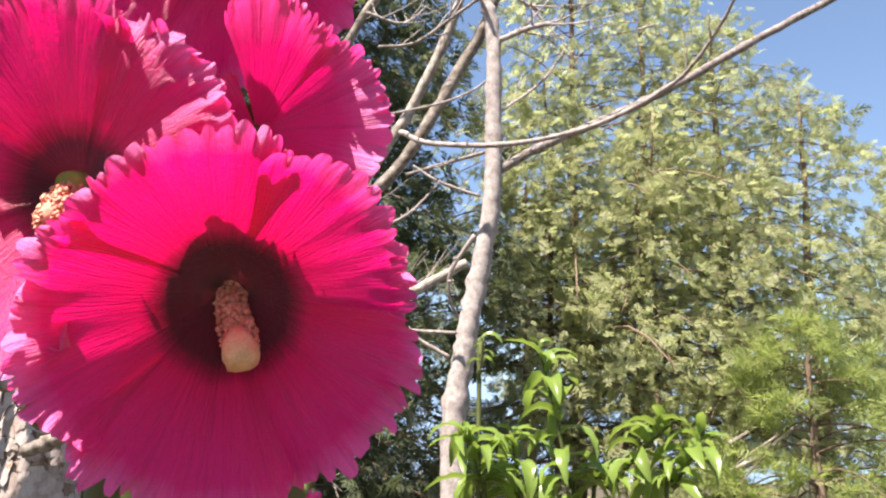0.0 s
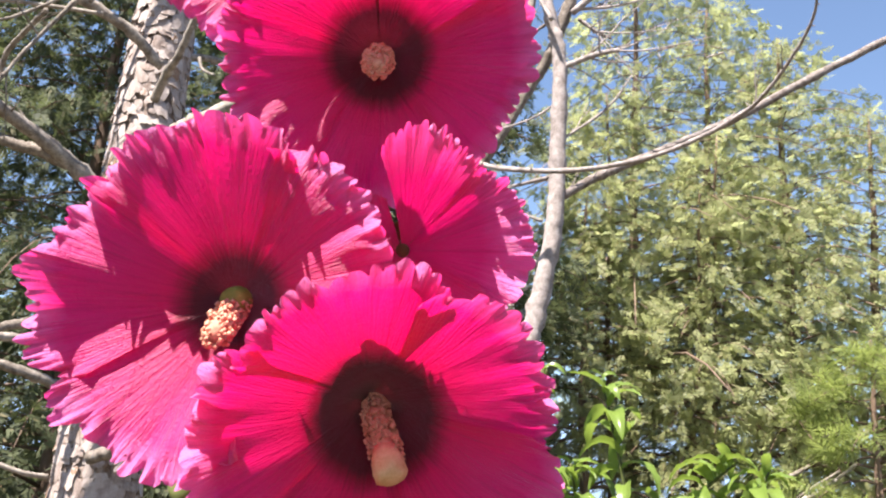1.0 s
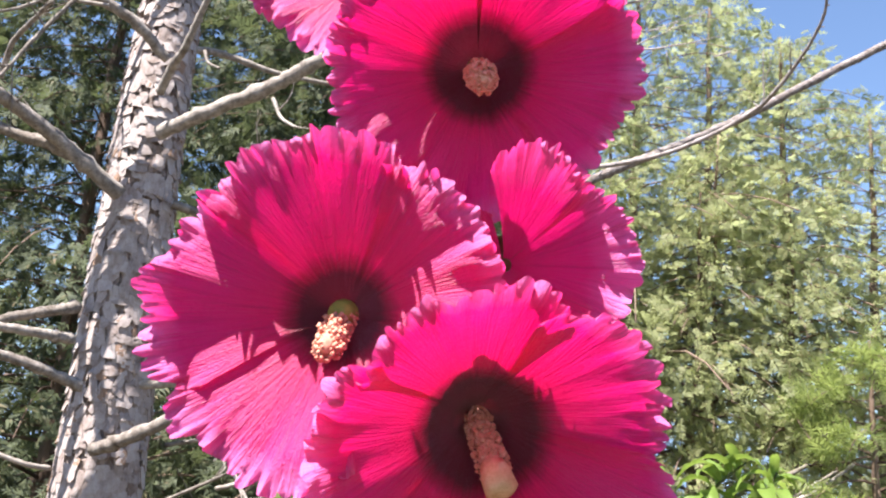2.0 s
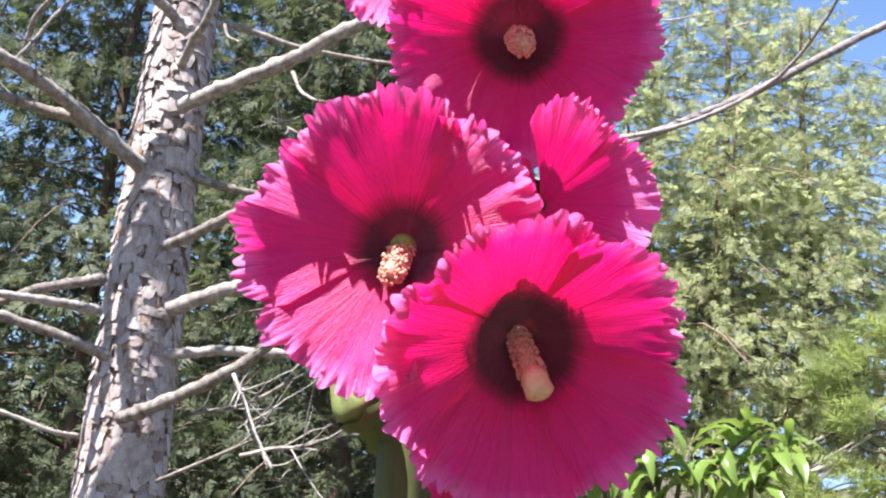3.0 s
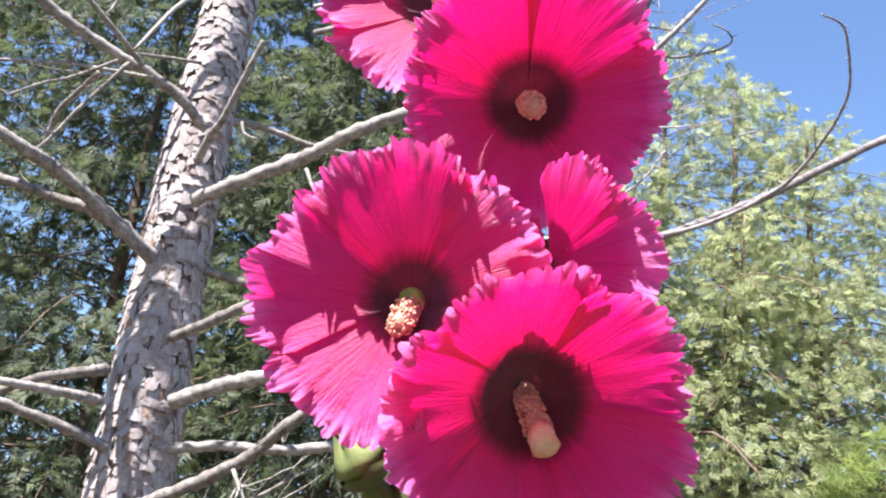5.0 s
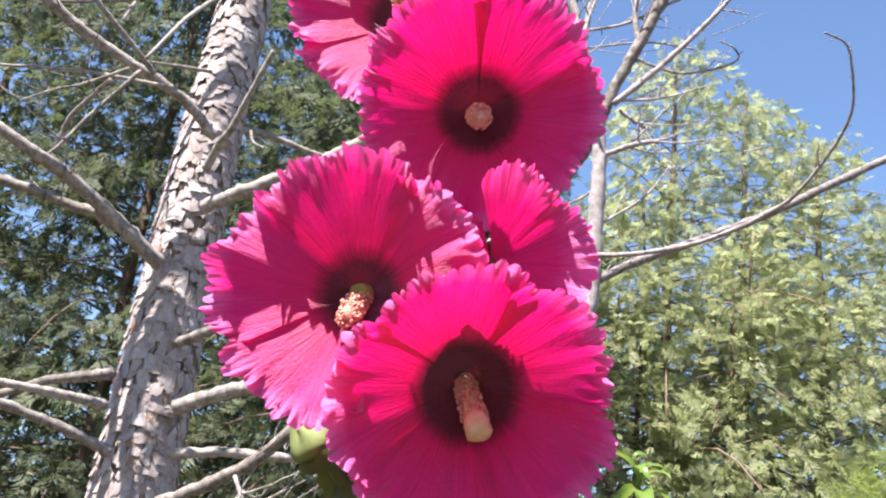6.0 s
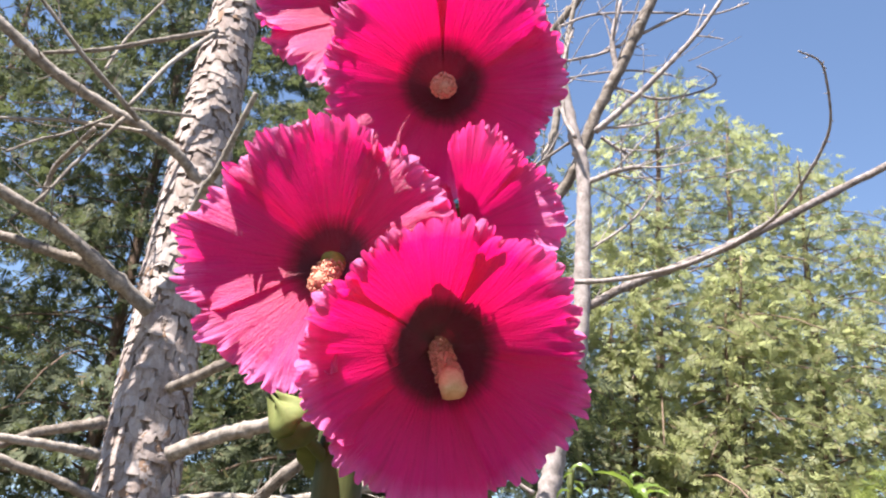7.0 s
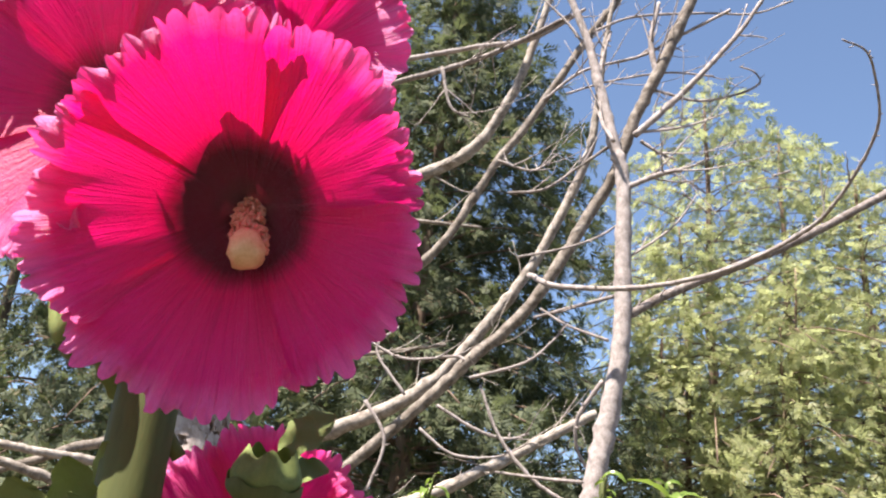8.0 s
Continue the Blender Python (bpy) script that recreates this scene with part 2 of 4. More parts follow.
def twigwork(tree, mat, count, seed, x_range, z_range, length=(0.10, 0.42)):
    """Fine bare twigs that leave the limbs at a slant and curve upwards, forking once; too many to count."""
    rng = np.random.default_rng(seed)
    lines = [s for s in LIMB_LINES[tree.name] if s[0][3] > 0.006]
    base = np.array(tree.location)
    lv, lf, made = [], [], 0
    while made < count:
        s = lines[int(rng.integers(0, len(lines)))]
        k = int(rng.integers(2, len(s) - 1))
        p = s[k, :3]
        if not (x_range[0] < p[0] < x_range[1] and z_range[0] < p[2] < z_range[1]):
            continue
        made += 1
        along = s[min(k + 2, len(s) - 1), :3] - s[k - 2, :3]
        along /= np.linalg.norm(along) + 1e-9
        d = along * 0.8 + rng.normal(0, 0.5, 3) + np.array([0, 0, 0.25])
        d /= np.linalg.norm(d)
        ln = rng.uniform(*length)
        runs = [(p, d, ln, min(0.0055, s[k, 3] * 0.6))]
        if rng.random() < 0.6:
            u = rng.uniform(0.35, 0.7)
            runs.append((p + d * ln * u, d * 0.7 + rng.normal(0, 0.5, 3), ln * 0.5, 0.003))
        for p0, dv, l, r in runs:
            t = np.linspace(0, 1, 7)
            path = p0 + dv * l * t[:, None] + np.cumsum(rng.normal(0, 0.006, (7, 3)), 0) * t[:, None]
            path[:, 2] += l * rng.uniform(-0.1, 0.5) * t * t
            v, f = tube_data(path - base, r * (1 - 0.7 * t), 5, 0.12, rng)
            o = len(lv)
            lv += v
            lf += [tuple(a + o for a in q) for q in f]
    part("twigwork", mesh_from("twigwork", lv, lf, mat), tree, kind="stuff")


def spray_blades(pos, out, size, rng, leaflets=9, spread=0.9, width=0.26, hang=0.0):
    """Flat fronds: leaflets in pairs along an axis. pos, out: (n, 3); size: (n,)."""
    n = len(pos)
    d = out * (1 - hang) + np.array([0, 0, -hang]) + rng.normal(0, 0.40, (n, 3))
    d /= np.linalg.norm(d, axis=1)[:, None]
    nrm = rng.normal(0, 0.6, (n, 3)) + np.array([0, 0, 0.4]) * (1 - hang) + out * (1.6 * hang)
    side = np.cross(d, nrm)
    side /= np.linalg.norm(side, axis=1)[:, None] + 1e-9
    flat = np.cross(side, d)
    res = []
    for k in range(leaflets):
        f = (k // 2 + 0.4) / (leaflets / 2)
        sg = 1 if k % 2 else -1
        if k == leaflets - 1:
            sg, f = 0, 0.85
        ang = spread * (0.75 + 0.5 * rng.random(n)) * sg
        ldir = d * np.cos(ang)[:, None] + side * np.sin(ang)[:, None] + flat * rng.normal(0, 0.18, n)[:, None]
        ln = size * (0.62 - 0.3 * f) * rng.uniform(0.7, 1.2, n)
        wd = ln * width * rng.uniform(0.8, 1.2, n)
        per = np.cross(ldir, flat)
        b = pos + d * (size * f)[:, None]
        tip = b + ldir * ln[:, None]
        near = b + ldir * (ln * 0.12)[:, None]
        res.append(np.stack([near + per * wd[:, None], tip, near - per * wd[:, None]], 1))
    return np.concatenate(res)


def conifer(name, base, height, spread, mat, seed, label, low=1.0, limbs=110, frond=0.22, per_limb=95, power=0.75, trunk_r=0.11,
            leaflets=9, width=0.26, bark=None, group="", droop=0.5, hang=0.0, tuft=0.0):
    rng = np.random.default_rng(seed)
    tree = thing(name, base, label, "tree", group)
    bark = bark or FAR_BARK
    zs = np.linspace(0, height, 16)
    path = np.stack([np.cumsum(rng.normal(0, 0.02, 16)), np.cumsum(rng.normal(0, 0.02, 16)), zs], 1)
    verts, faces = tube_data(path, trunk_r * (1 - 0.93 * zs / height) + 0.01, 12, 0.1, rng)
    part("trunk", mesh_from("trunk", verts, faces, bark), tree)
    lv, lf, pos, out, siz = [], [], [], [], []
    for i in range(limbs):
        h = low + (height - low - 0.1) * ((i + rng.random()) / limbs) ** 0.9
        az = i * 2.39996 + rng.normal(0, 0.3)
        k = (height - h) / (height - low)
        ln = (spread * k ** power + 0.25) * rng.uniform(0.65, 1.12)
        dirv = np.array([math.cos(az), math.sin(az), 0])
        rise = rng.uniform(0.1, 0.5)
        t = np.linspace(0, 1, 7)
        p = np.stack([np.interp(h, zs, path[:, 0]) + dirv[0] * ln * t, np.interp(h, zs, path[:, 1]) + dirv[1] * ln * t,
                      h + ln * (rise * t - droop * t * t)], 1)
        v, f = tube_data(p, 0.022 * k * (1 - 0.85 * t) + 0.004, 5)
        o = len(lv)
        lv += v
        lf += [tuple(a + o for a in q) for q in f]
        m = max(20, int(per_limb * ln / spread * rng.uniform(0.5, 1.3)))
        tt = rng.beta(2.2, 1.1, m)
        clump = np.round(tt * 6 + rng.normal(0, 0.15, m)) / 6 * 0.6 + tt * 0.4
        across = np.cross(dirv, (0, 0, 1))
        c = np.stack([np.interp(clump, t, p[:, j]) for j in range(3)], 1)
        off = rng.normal(0, 0.20, m) * ln * (0.35 + 0.4 * (1 - np.abs(clump - 0.55)))
        c += across * off[:, None] + rng.normal(0, 0.10, (m, 3)) * np.array([1, 1, 0.9])
        c[:, 2] -= np.abs(off) * 0.25
        if tuft:
            c[:] = c + (c[rng.integers(0, max(3, m // 9), m)] - c) * tuft
        pos.append(c)
        out.append(np.tile(dirv + np.array([0, 0, 0.15]), (m, 1)) + across * (off / (ln + 0.1) * 2.0)[:, None])
        siz.append(frond * rng.uniform(0.6, 1.25, m))
    part("branchwork", mesh_from("branchwork", lv, lf, bark), tree, kind="stuff")
    q = spray_blades(np.concatenate(pos), np.concatenate(out), np.concatenate(siz), rng, leaflets, 0.85, width, hang=hang)
    part("crown", blades_mesh("crown", q, mat), tree, kind="stuff")
    return tree


# ---------------------------------------------------------------- ground
def ground():
    rng = np.random.default_rng(3)
    r = np.concatenate([np.linspace(0, 20, 24), np.geomspace(24, 2500, 22)])
    verts, faces = [], []
    seg = 48
    for i, a in enumerate(r):
        for k in range(seg):
            th = 2 * math.pi * k / seg
            x, y = a * math.cos(th), a * math.sin(th)
            z = 0.06 * noise.noise((x * 0.5, y * 0.5, 0)) if 0.5 < a < 200 else 0
            verts.append((x, y, z - 0.02))
    for i in range(len(r) - 1):
        for k in range(seg):
            k2 = (k + 1) % seg
            faces.append((i * seg + k, i * seg + k2, (i + 1) * seg + k2, (i + 1) * seg + k))
    ob = new("ground", mesh_from("ground", verts, faces, EARTH))
    tagged(ob, "dry brown earth with sparse grass under trees", "ground", kind="structure")


ground()


# ---------------------------------------------------------------- far trees
conifer("cedar_tree", (2.3, 12.6, 0), 9.7, 3.7, CEDAR, 11, "tall yellow-green cedar with flat feathery sprays against the sky", low=2.6, limbs=110, per_limb=41, frond=0.172, power=0.68, group="background trees", leaflets=17, width=0.12, hang=0.46)
conifer("cedar_tree", (3.4, 12.9, 0), 9.3, 3.1, CEDAR, 18, "yellow-green cedar with flat sprays and a rounded top", low=2.0, limbs=106, per_limb=37, frond=0.172, power=0.68, group="background trees", leaflets=17, width=0.12, hang=0.46)
conifer("cedar_tree", (4.35, 12.2, 0), 8.2, 3.0, CEDAR, 23, "yellow-green cedar with hanging sprays beside the tallest one", low=2.2, limbs=102, per_limb=40, frond=0.172, power=0.68, group="background trees", leaflets=17, width=0.12, hang=0.46)
conifer("cedar_tree", (5.45, 12.0, 0), 6.9, 1.9, CEDAR, 24, "smaller yellow-green cedar with pale feathery tips", low=1.6, limbs=81, per_limb=46, frond=0.172, power=0.55, group="background trees", leaflets=17, width=0.12, hang=0.4)
conifer("cedar_tree", (8.2, 13.8, 0), 6.6, 2.6, CEDAR, 12, "yellow-green cedar beside the taller cedar", low=0.5, limbs=94, per_limb=71, frond=0.22, power=0.68, group="background trees", leaflets=15, width=0.12, hang=0.4)
conifer("cedar_tree", (1.75, 11.0, 0), 6.6, 1.2, CEDAR, 20, "slender pale green cedar with hanging sprays", low=2.0, limbs=66, per_limb=42, frond=0.165, power=0.62, group="background trees", leaflets=17, width=0.12, trunk_r=0.045, hang=0.4)
conifer("cedar_tree", (3.1, 11.3, 0), 6.2, 1.5, CEDAR, 19, "slender pale green cedar in front of the taller ones", low=2.0, limbs=66, per_limb=42, frond=0.165, power=0.62, group="background trees", leaflets=17, width=0.12, trunk_r=0.045, hang=0.4)
conifer("cedar_tree", (1.45, 10.7, 0), 5.2, 1.2, CEDAR, 21, "low pale green cedar with fan-shaped sprays", low=1.0, limbs=44, per_limb=24, frond=0.20, power=0.62, group="background trees", leaflets=17, width=0.12, trunk_r=0.07, hang=0.46)
conifer("cedar_tree", (2.75, 10.9, 0), 5.3, 1.5, CEDAR, 25, "low pale green cedar with gaps of sky between its sprays", low=1.5, limbs=53, per_limb=34, frond=0.165, power=0.62, group="background trees", leaflets=17, width=0.12, trunk_r=0.045, hang=0.46)
conifer("cedar_tree", (4.0, 11.2, 0), 5.6, 1.5, CEDAR, 26, "pale green cedar with fan-shaped sprays beside the young pine", low=1.7, limbs=55, per_limb=37, frond=0.165, power=0.62, group="background trees", leaflets=17, width=0.12, trunk_r=0.045, hang=0.46)
sapling = conifer("pine_sapling", (4.25, 9.6, 0), 3.35, 1.7, NEEDLES, 13, "bright green young pine with long soft needles", power=0.8, low=0.6, limbs=46, per_limb=46, frond=0.32, leaflets=21, width=0.045, tuft=0.75, group="background trees", trunk_r=0.06)
far_cedar = conifer("cedar_tree", (-1.3, 9.6, 0), 10.0, 2.6, SHADED_DARK_CEDAR, 14, "dark green cedar with brown trunk and bare lower limbs", low=0.8, limbs=180, per_limb=105, frond=0.20, power=0.5, trunk_r=0.13, leaflets=17, width=0.12, hang=0.45, group="background trees")
conifer("cedar_tree", (-5.0, 11.5, 0), 13.0, 3.8, SHADED_DARK_CEDAR, 15, "dark green cedar with gaps of blue sky", low=0.6, limbs=180, per_limb=125, frond=0.21, leaflets=17, width=0.13, trunk_r=0.11, power=0.5, hang=0.45, group="background trees")
conifer("cedar_tree", (-8.6, 13.0, 0), 14.0, 4.2, SHADED_DARK_CEDAR, 16, "dark green cedar at the edge of the wood", low=0.6, limbs=110, per_limb=80, frond=0.26, leaflets=13, width=0.16, power=0.5, hang=0.45, group="background trees")
conifer("cedar_tree", (-2.6, 15.5, 0), 12.0, 3.5, SHADED_DARK_CEDAR, 17, "dark green cedar behind the pine", low=0.6, limbs=110, per_limb=80, frond=0.28, leaflets=13, width=0.16, power=0.5, hang=0.45, group="background trees")
under = np.random.default_rng(9)
for n in range(7):
    x, y = -13 + n * 2.0 + under.normal(0, 0.5), 15.5 + under.uniform(0, 6)
    conifer("young_cedar", (x, y, 0), under.uniform(4.0, 5.4), 2.3, SHADED_DARK_CEDAR, 31 + n, "low dark green young cedar between the trunks", low=0.15, limbs=55, per_limb=55, frond=0.30, leaflets=7, width=0.2, power=0.6, trunk_r=0.07, group="undergrowth")


def hills():
    """A ridge added far off to fill the low gaps, with haze painted into its blue."""
    verts, faces, seg = [], [], 160
    for k in range(seg + 1):
        a = math.pi * (k / seg) * 1.2 - 0.3
        h = 165 + 40 * noise.noise((math.cos(a) * 2.1, math.sin(a) * 2.1, 4)) + 14 * noise.noise((a * 9, 2, 1))
        for d, z in ((1300, -2), (1420, h * 0.55), (1600, h)):
            verts.append((d * math.cos(a), d * math.sin(a), z))
    for k in range(seg):
        for i in range(2):
            o = k * 3 + i
            faces.append((o, o + 3, o + 4, o + 1))
    ob = new("backdrop", mesh_from("backdrop", verts, faces, HAZE_HILL))
    tagged(ob, "ridge added beyond the trees to fill low gaps, haze blue in its colour", "hill", kind="structure")


hills()


def dead_limbs(tree, count, z0, z1, reach, seed, thick=0.011):
    """Bare lower limbs with forking twigs, too many to count."""
    rng = np.random.default_rng(seed)
    lv, lf = [], []
    for i in range(count):
        az, h, ln = rng.uniform(0, 6.28), rng.uniform(z0, z1), reach * rng.uniform(0.5, 1.1)
        d = np.array([math.cos(az), math.sin(az), rng.uniform(-0.25, 0.25)])
        runs = [(np.array([0, 0, h]), d, ln, thick * rng.uniform(0.6, 1.2))]
        for _ in range(4):
            u = rng.uniform(0.25, 0.9)
            runs.append((runs[0][0] + d * ln * u + np.array([0, 0, -0.12 * ln * u * u]), d * 0.6 + rng.normal(0, 0.6, 3), ln * rng.uniform(0.25, 0.5), thick * 0.4))
        for p0, dv, l, r in runs:
            t = np.linspace(0, 1, 6)
            p = p0 + dv * l * t[:, None] + rng.normal(0, 0.012, (6, 3)) * t[:, None]
            p[:, 2] -= 0.12 * l * t * t
            v, f = tube_data(p, r * (1 - 0.75 * t), 5)
            o = len(lv)
            lv += v
            lf += [tuple(a + o for a in q) for q in f]
    part("dead_limb", mesh_from("dead_limb", lv, lf, LIMB_BARK), tree, kind="stuff")


dead_limbs(far_cedar, 34, 0.7, 4.2, 2.2, 51)
# Cedars out of view, added to keep low sky light off the flower faces.
for x, y, h, w, seed in [(-5.0, -7.0, 11.0, 3.6, 41), (1.5, -8.5, 12.0, 3.8, 42), (7.0, -6.0, 10.0, 3.4, 43), (12.0, 1.5, 11.0, 3.5, 44), (-11.0, 1.0, 12.0, 3.6, 45)]:
    conifer("cedar_tree", (x, y, 0), h, w, SHADED_DARK_CEDAR, seed, "unseen dark green cedar added to block low sky light", low=0.6, limbs=60, per_limb=45, frond=0.42, leaflets=5, width=0.3, power=0.5, group="background trees")
branch(sapling, 'dead_twig', LIMB_BARK, [(3.277, 9.600, 1.571, 0.0268), (3.612, 9.500, 1.744, 0.0206), (3.974, 9.400, 2.037, 0.0146)])
branch(sapling, 'dead_twig', LIMB_BARK, [(3.370, 9.600, 1.878, 0.0238), (3.584, 9.600, 2.006, 0.0149)])
branch(sapling, 'dead_twig', LIMB_BARK, [(3.726, 9.600, 2.300, 0.0149), (3.929, 9.600, 2.371, 0.0134), (4.130, 9.600, 2.361, 0.0119)])
branch(sapling, 'dead_twig', LIMB_BARK, [(3.236, 9.600, 1.407, 0.0236), (3.373, 9.600, 1.629, 0.0177), (3.877, 9.600, 1.966, 0.0118)])


# ---------------------------------------------------------------- pine
def bark_plates(tree):
    """Ragged scales that lap down the trunk and stand away from it at their lower edges, too many to count."""
    rng = np.random.default_rng(88)
    verts, faces = [], []
    z = 0.9
    while z < 5.1:
        r0 = 0.262 - 0.020 * z
        n = int(2 * math.pi * r0 / 0.052)
        turn = rng.uniform(0, 6.28)
        for k in range(n):
            if rng.random() < 0.10:
                continue
            a0 = turn + (k + rng.uniform(-0.35, 0.35)) * 2 * math.pi / n
            zc = z + rng.normal(0, 0.020)
            w, h = 0.038 * rng.uniform(0.7, 1.35), 0.052 * rng.uniform(0.6, 1.5)
            foot, head = 0.002 + 0.016 * rng.random() ** 2.2, rng.uniform(-0.010, 0.001)
            skew, o, m = rng.normal(0, 0.25), len(verts), 10
            rim = []
            for i in range(m):
                th = 2 * math.pi * (i + rng.uniform(-0.3, 0.3)) / m
                k2 = rng.uniform(0.66, 1.22)
                u = k2 * w * max(-0.85, min(0.85, 1.15 * math.cos(th)))
                v = k2 * h * max(-0.85, min(0.85, 1.15 * math.sin(th)))
                u += skew * v
                rim.append((u, v, head + (foot - head) * (0.5 - 0.5 * v / h) + rng.normal(0, 0.0012)))
            for u, v, out in [(0, 0, (head + foot) * 0.5 + 0.002)] + rim + [(u * 0.96, v * 0.96, out - 0.007) for u, v, out in rim]:
                zz = zc + v
                r = 0.262 - 0.020 * zz - 0.012 + out
                a = a0 + u / r0
                verts.append((0.015 * math.sin(zz * 1.3) + 0.012 * zz + r * math.cos(a), 0.02 * math.sin(zz * 1.1 + 1) + r * math.sin(a), zz))
            for i in range(m):
                i2 = (i + 1) % m
                faces.append((o, o + 1 + i, o + 1 + i2))
                faces.append((o + 1 + i, o + 1 + m + i, o + 1 + m + i2, o + 1 + i2))
        z += 0.052
    part("bark", mesh_from("bark", verts, faces, BARK_PLATE, smooth=False), tree, "ragged grey-pink bark scales", kind="stuff")


def pine_trunk(tree):
    """Trunk whose bark is broken into upright plates with deep cracks between."""
    seg, rows = 200, 560
    verts, faces = [], []
    for j in range(rows + 1):
        z = -0.05 + 5.2 * j / rows
        r0 = 0.262 - 0.020 * z
        cx = 0.015 * math.sin(z * 1.3) + 0.012 * z
        cy = 0.02 * math.sin(z * 1.1 + 1)
        for k in range(seg):
            a = 2 * math.pi * k / seg
            ux, uy = math.cos(a), math.sin(a)
            p = Vector((ux * r0, uy * r0, z))
            warp = noise.noise_vector(p * 4.0) * 0.45 + noise.noise_vector(p * 14.0) * 0.28 + noise.noise_vector(p * 40.0) * 0.14
            q = Vector((p.x * 10.5, p.y * 10.5, p.z * 6.0)) + warp
            dist, cell = noise.voronoi(q)
            gap = (dist[1] - dist[0]) * (0.6 + 0.8 * noise.noise(p * 9.0))
            crack = min(1.0, max(0.0, gap) / 0.06)
            q2 = Vector((p.x * 15 + 5, p.y * 15, p.z * 11)) + warp * 1.3
            dist2, cell2 = noise.voronoi(q2)
            lift = noise.noise(cell2[0] * 7.3)
            edge2 = min(1.0, (dist2[1] - dist2[0]) / 0.10)
            r = r0 - 0.036 + 0.012 * crack + 0.022 * noise.noise(cell[0] * 9.1) - (q - cell[0]).z * 0.004
            r += (0.003 + 0.012 * max(0.0, lift)) * edge2 - (q2 - cell2[0]).z * 0.012 * max(0.0, lift) + 0.0025 * noise.noise(p * 60)
            verts.append((cx + ux * r, cy + uy * r, z))
    for j in range(rows):
        for k in range(seg):
            k2 = (k + 1) % seg
            faces.append((j * seg + k, j * seg + k2, (j + 1) * seg + k2, (j + 1) * seg + k))
    part("trunk", mesh_from("trunk", verts, faces, TRUNK_BARK, smooth=False), tree, "grey-pink scaly pine bark")
    bark_plates(tree)
    zs = np.linspace(5.05, 13, 8)
    path = np.stack([0.015 * np.sin(zs * 1.3) + 0.012 * zs, 0.02 * np.sin(zs * 1.1 + 1), zs], 1)
    v, f = tube_data(path, np.linspace(0.150, 0.03, 8), 16)
    part("trunk_top", mesh_from("trunk_top", v, f, TRUNK_BARK), tree)


pine = thing("pine_tree", (-1.82, 4.80, 0), "pine with grey-pink scaly bark and dead bare limbs", "tree")
pine_trunk(pine)
branch(pine, 'limb', LIMB_BARK, [(-1.790, 4.500, 2.867, 0.0418), (-2.036, 4.300, 3.056, 0.0379), (-2.200, 4.100, 3.159, 0.0343), (-2.269, 3.900, 3.176, 0.0308), (-2.586, 3.700, 3.319, 0.0275)])
branch(pine, 'limb', LIMB_BARK, [(-1.993, 4.350, 3.008, 0.0350), (-2.102, 4.312, 3.054, 0.0320), (-2.250, 4.275, 3.079, 0.0291), (-2.429, 4.237, 3.124, 0.0262), (-2.768, 4.200, 3.185, 0.0234)])
branch(pine, 'limb', LIMB_BARK, [(-1.654, 4.500, 3.637, 0.0279), (-1.836, 4.340, 3.796, 0.0285), (-2.138, 4.180, 3.916, 0.0290), (-2.366, 4.020, 4.007, 0.0294), (-2.602, 3.860, 4.167, 0.0297), (-2.843, 3.700, 4.354, 0.0298)])
branch(pine, 'limb', LIMB_BARK, [(-1.632, 4.400, 3.405, 0.0245), (-1.550, 4.300, 3.506, 0.0216), (-1.463, 4.200, 3.571, 0.0188), (-1.366, 4.100, 3.743, 0.0162), (-1.264, 4.000, 3.924, 0.0136)])
branch(pine, 'limb', LIMB_BARK, [(-1.585, 4.700, 2.897, 0.0262), (-1.421, 4.775, 2.869, 0.0222), (-1.234, 4.850, 2.867, 0.0180), (-0.909, 4.925, 2.893, 0.0137), (-0.474, 5.000, 2.993, 0.0093)])
branch(pine, 'limb', LIMB_BARK, [(-1.647, 4.800, 3.853, 0.0238), (-1.512, 4.925, 3.902, 0.0202), (-1.171, 5.050, 3.851, 0.0164), (-0.765, 5.175, 3.848, 0.0124), (-0.352, 5.300, 3.872, 0.0082)])
branch(pine, 'limb', LIMB_BARK, [(-1.960, 4.600, 2.289, 0.0313), (-1.979, 4.500, 2.256, 0.0275), (-2.171, 4.400, 2.190, 0.0238), (-2.268, 4.300, 2.112, 0.0203), (-2.443, 4.200, 2.016, 0.0169)])
branch(pine, 'limb', LIMB_BARK, [(-1.927, 4.550, 2.120, 0.0282), (-1.995, 4.438, 2.117, 0.0254), (-2.104, 4.325, 2.119, 0.0228), (-2.225, 4.212, 2.116, 0.0202), (-2.410, 4.100, 2.128, 0.0178)])
branch(pine, 'limb', LIMB_BARK, [(-1.805, 4.450, 1.879, 0.0276), (-1.976, 4.300, 1.948, 0.0253), (-2.171, 4.150, 1.999, 0.0231), (-2.391, 4.000, 2.051, 0.0210)])
branch(pine, 'limb', LIMB_BARK, [(-2.000, 4.700, 1.488, 0.0146), (-2.086, 4.600, 1.504, 0.0128), (-2.266, 4.500, 1.568, 0.0111), (-2.447, 4.400, 1.623, 0.0095)])
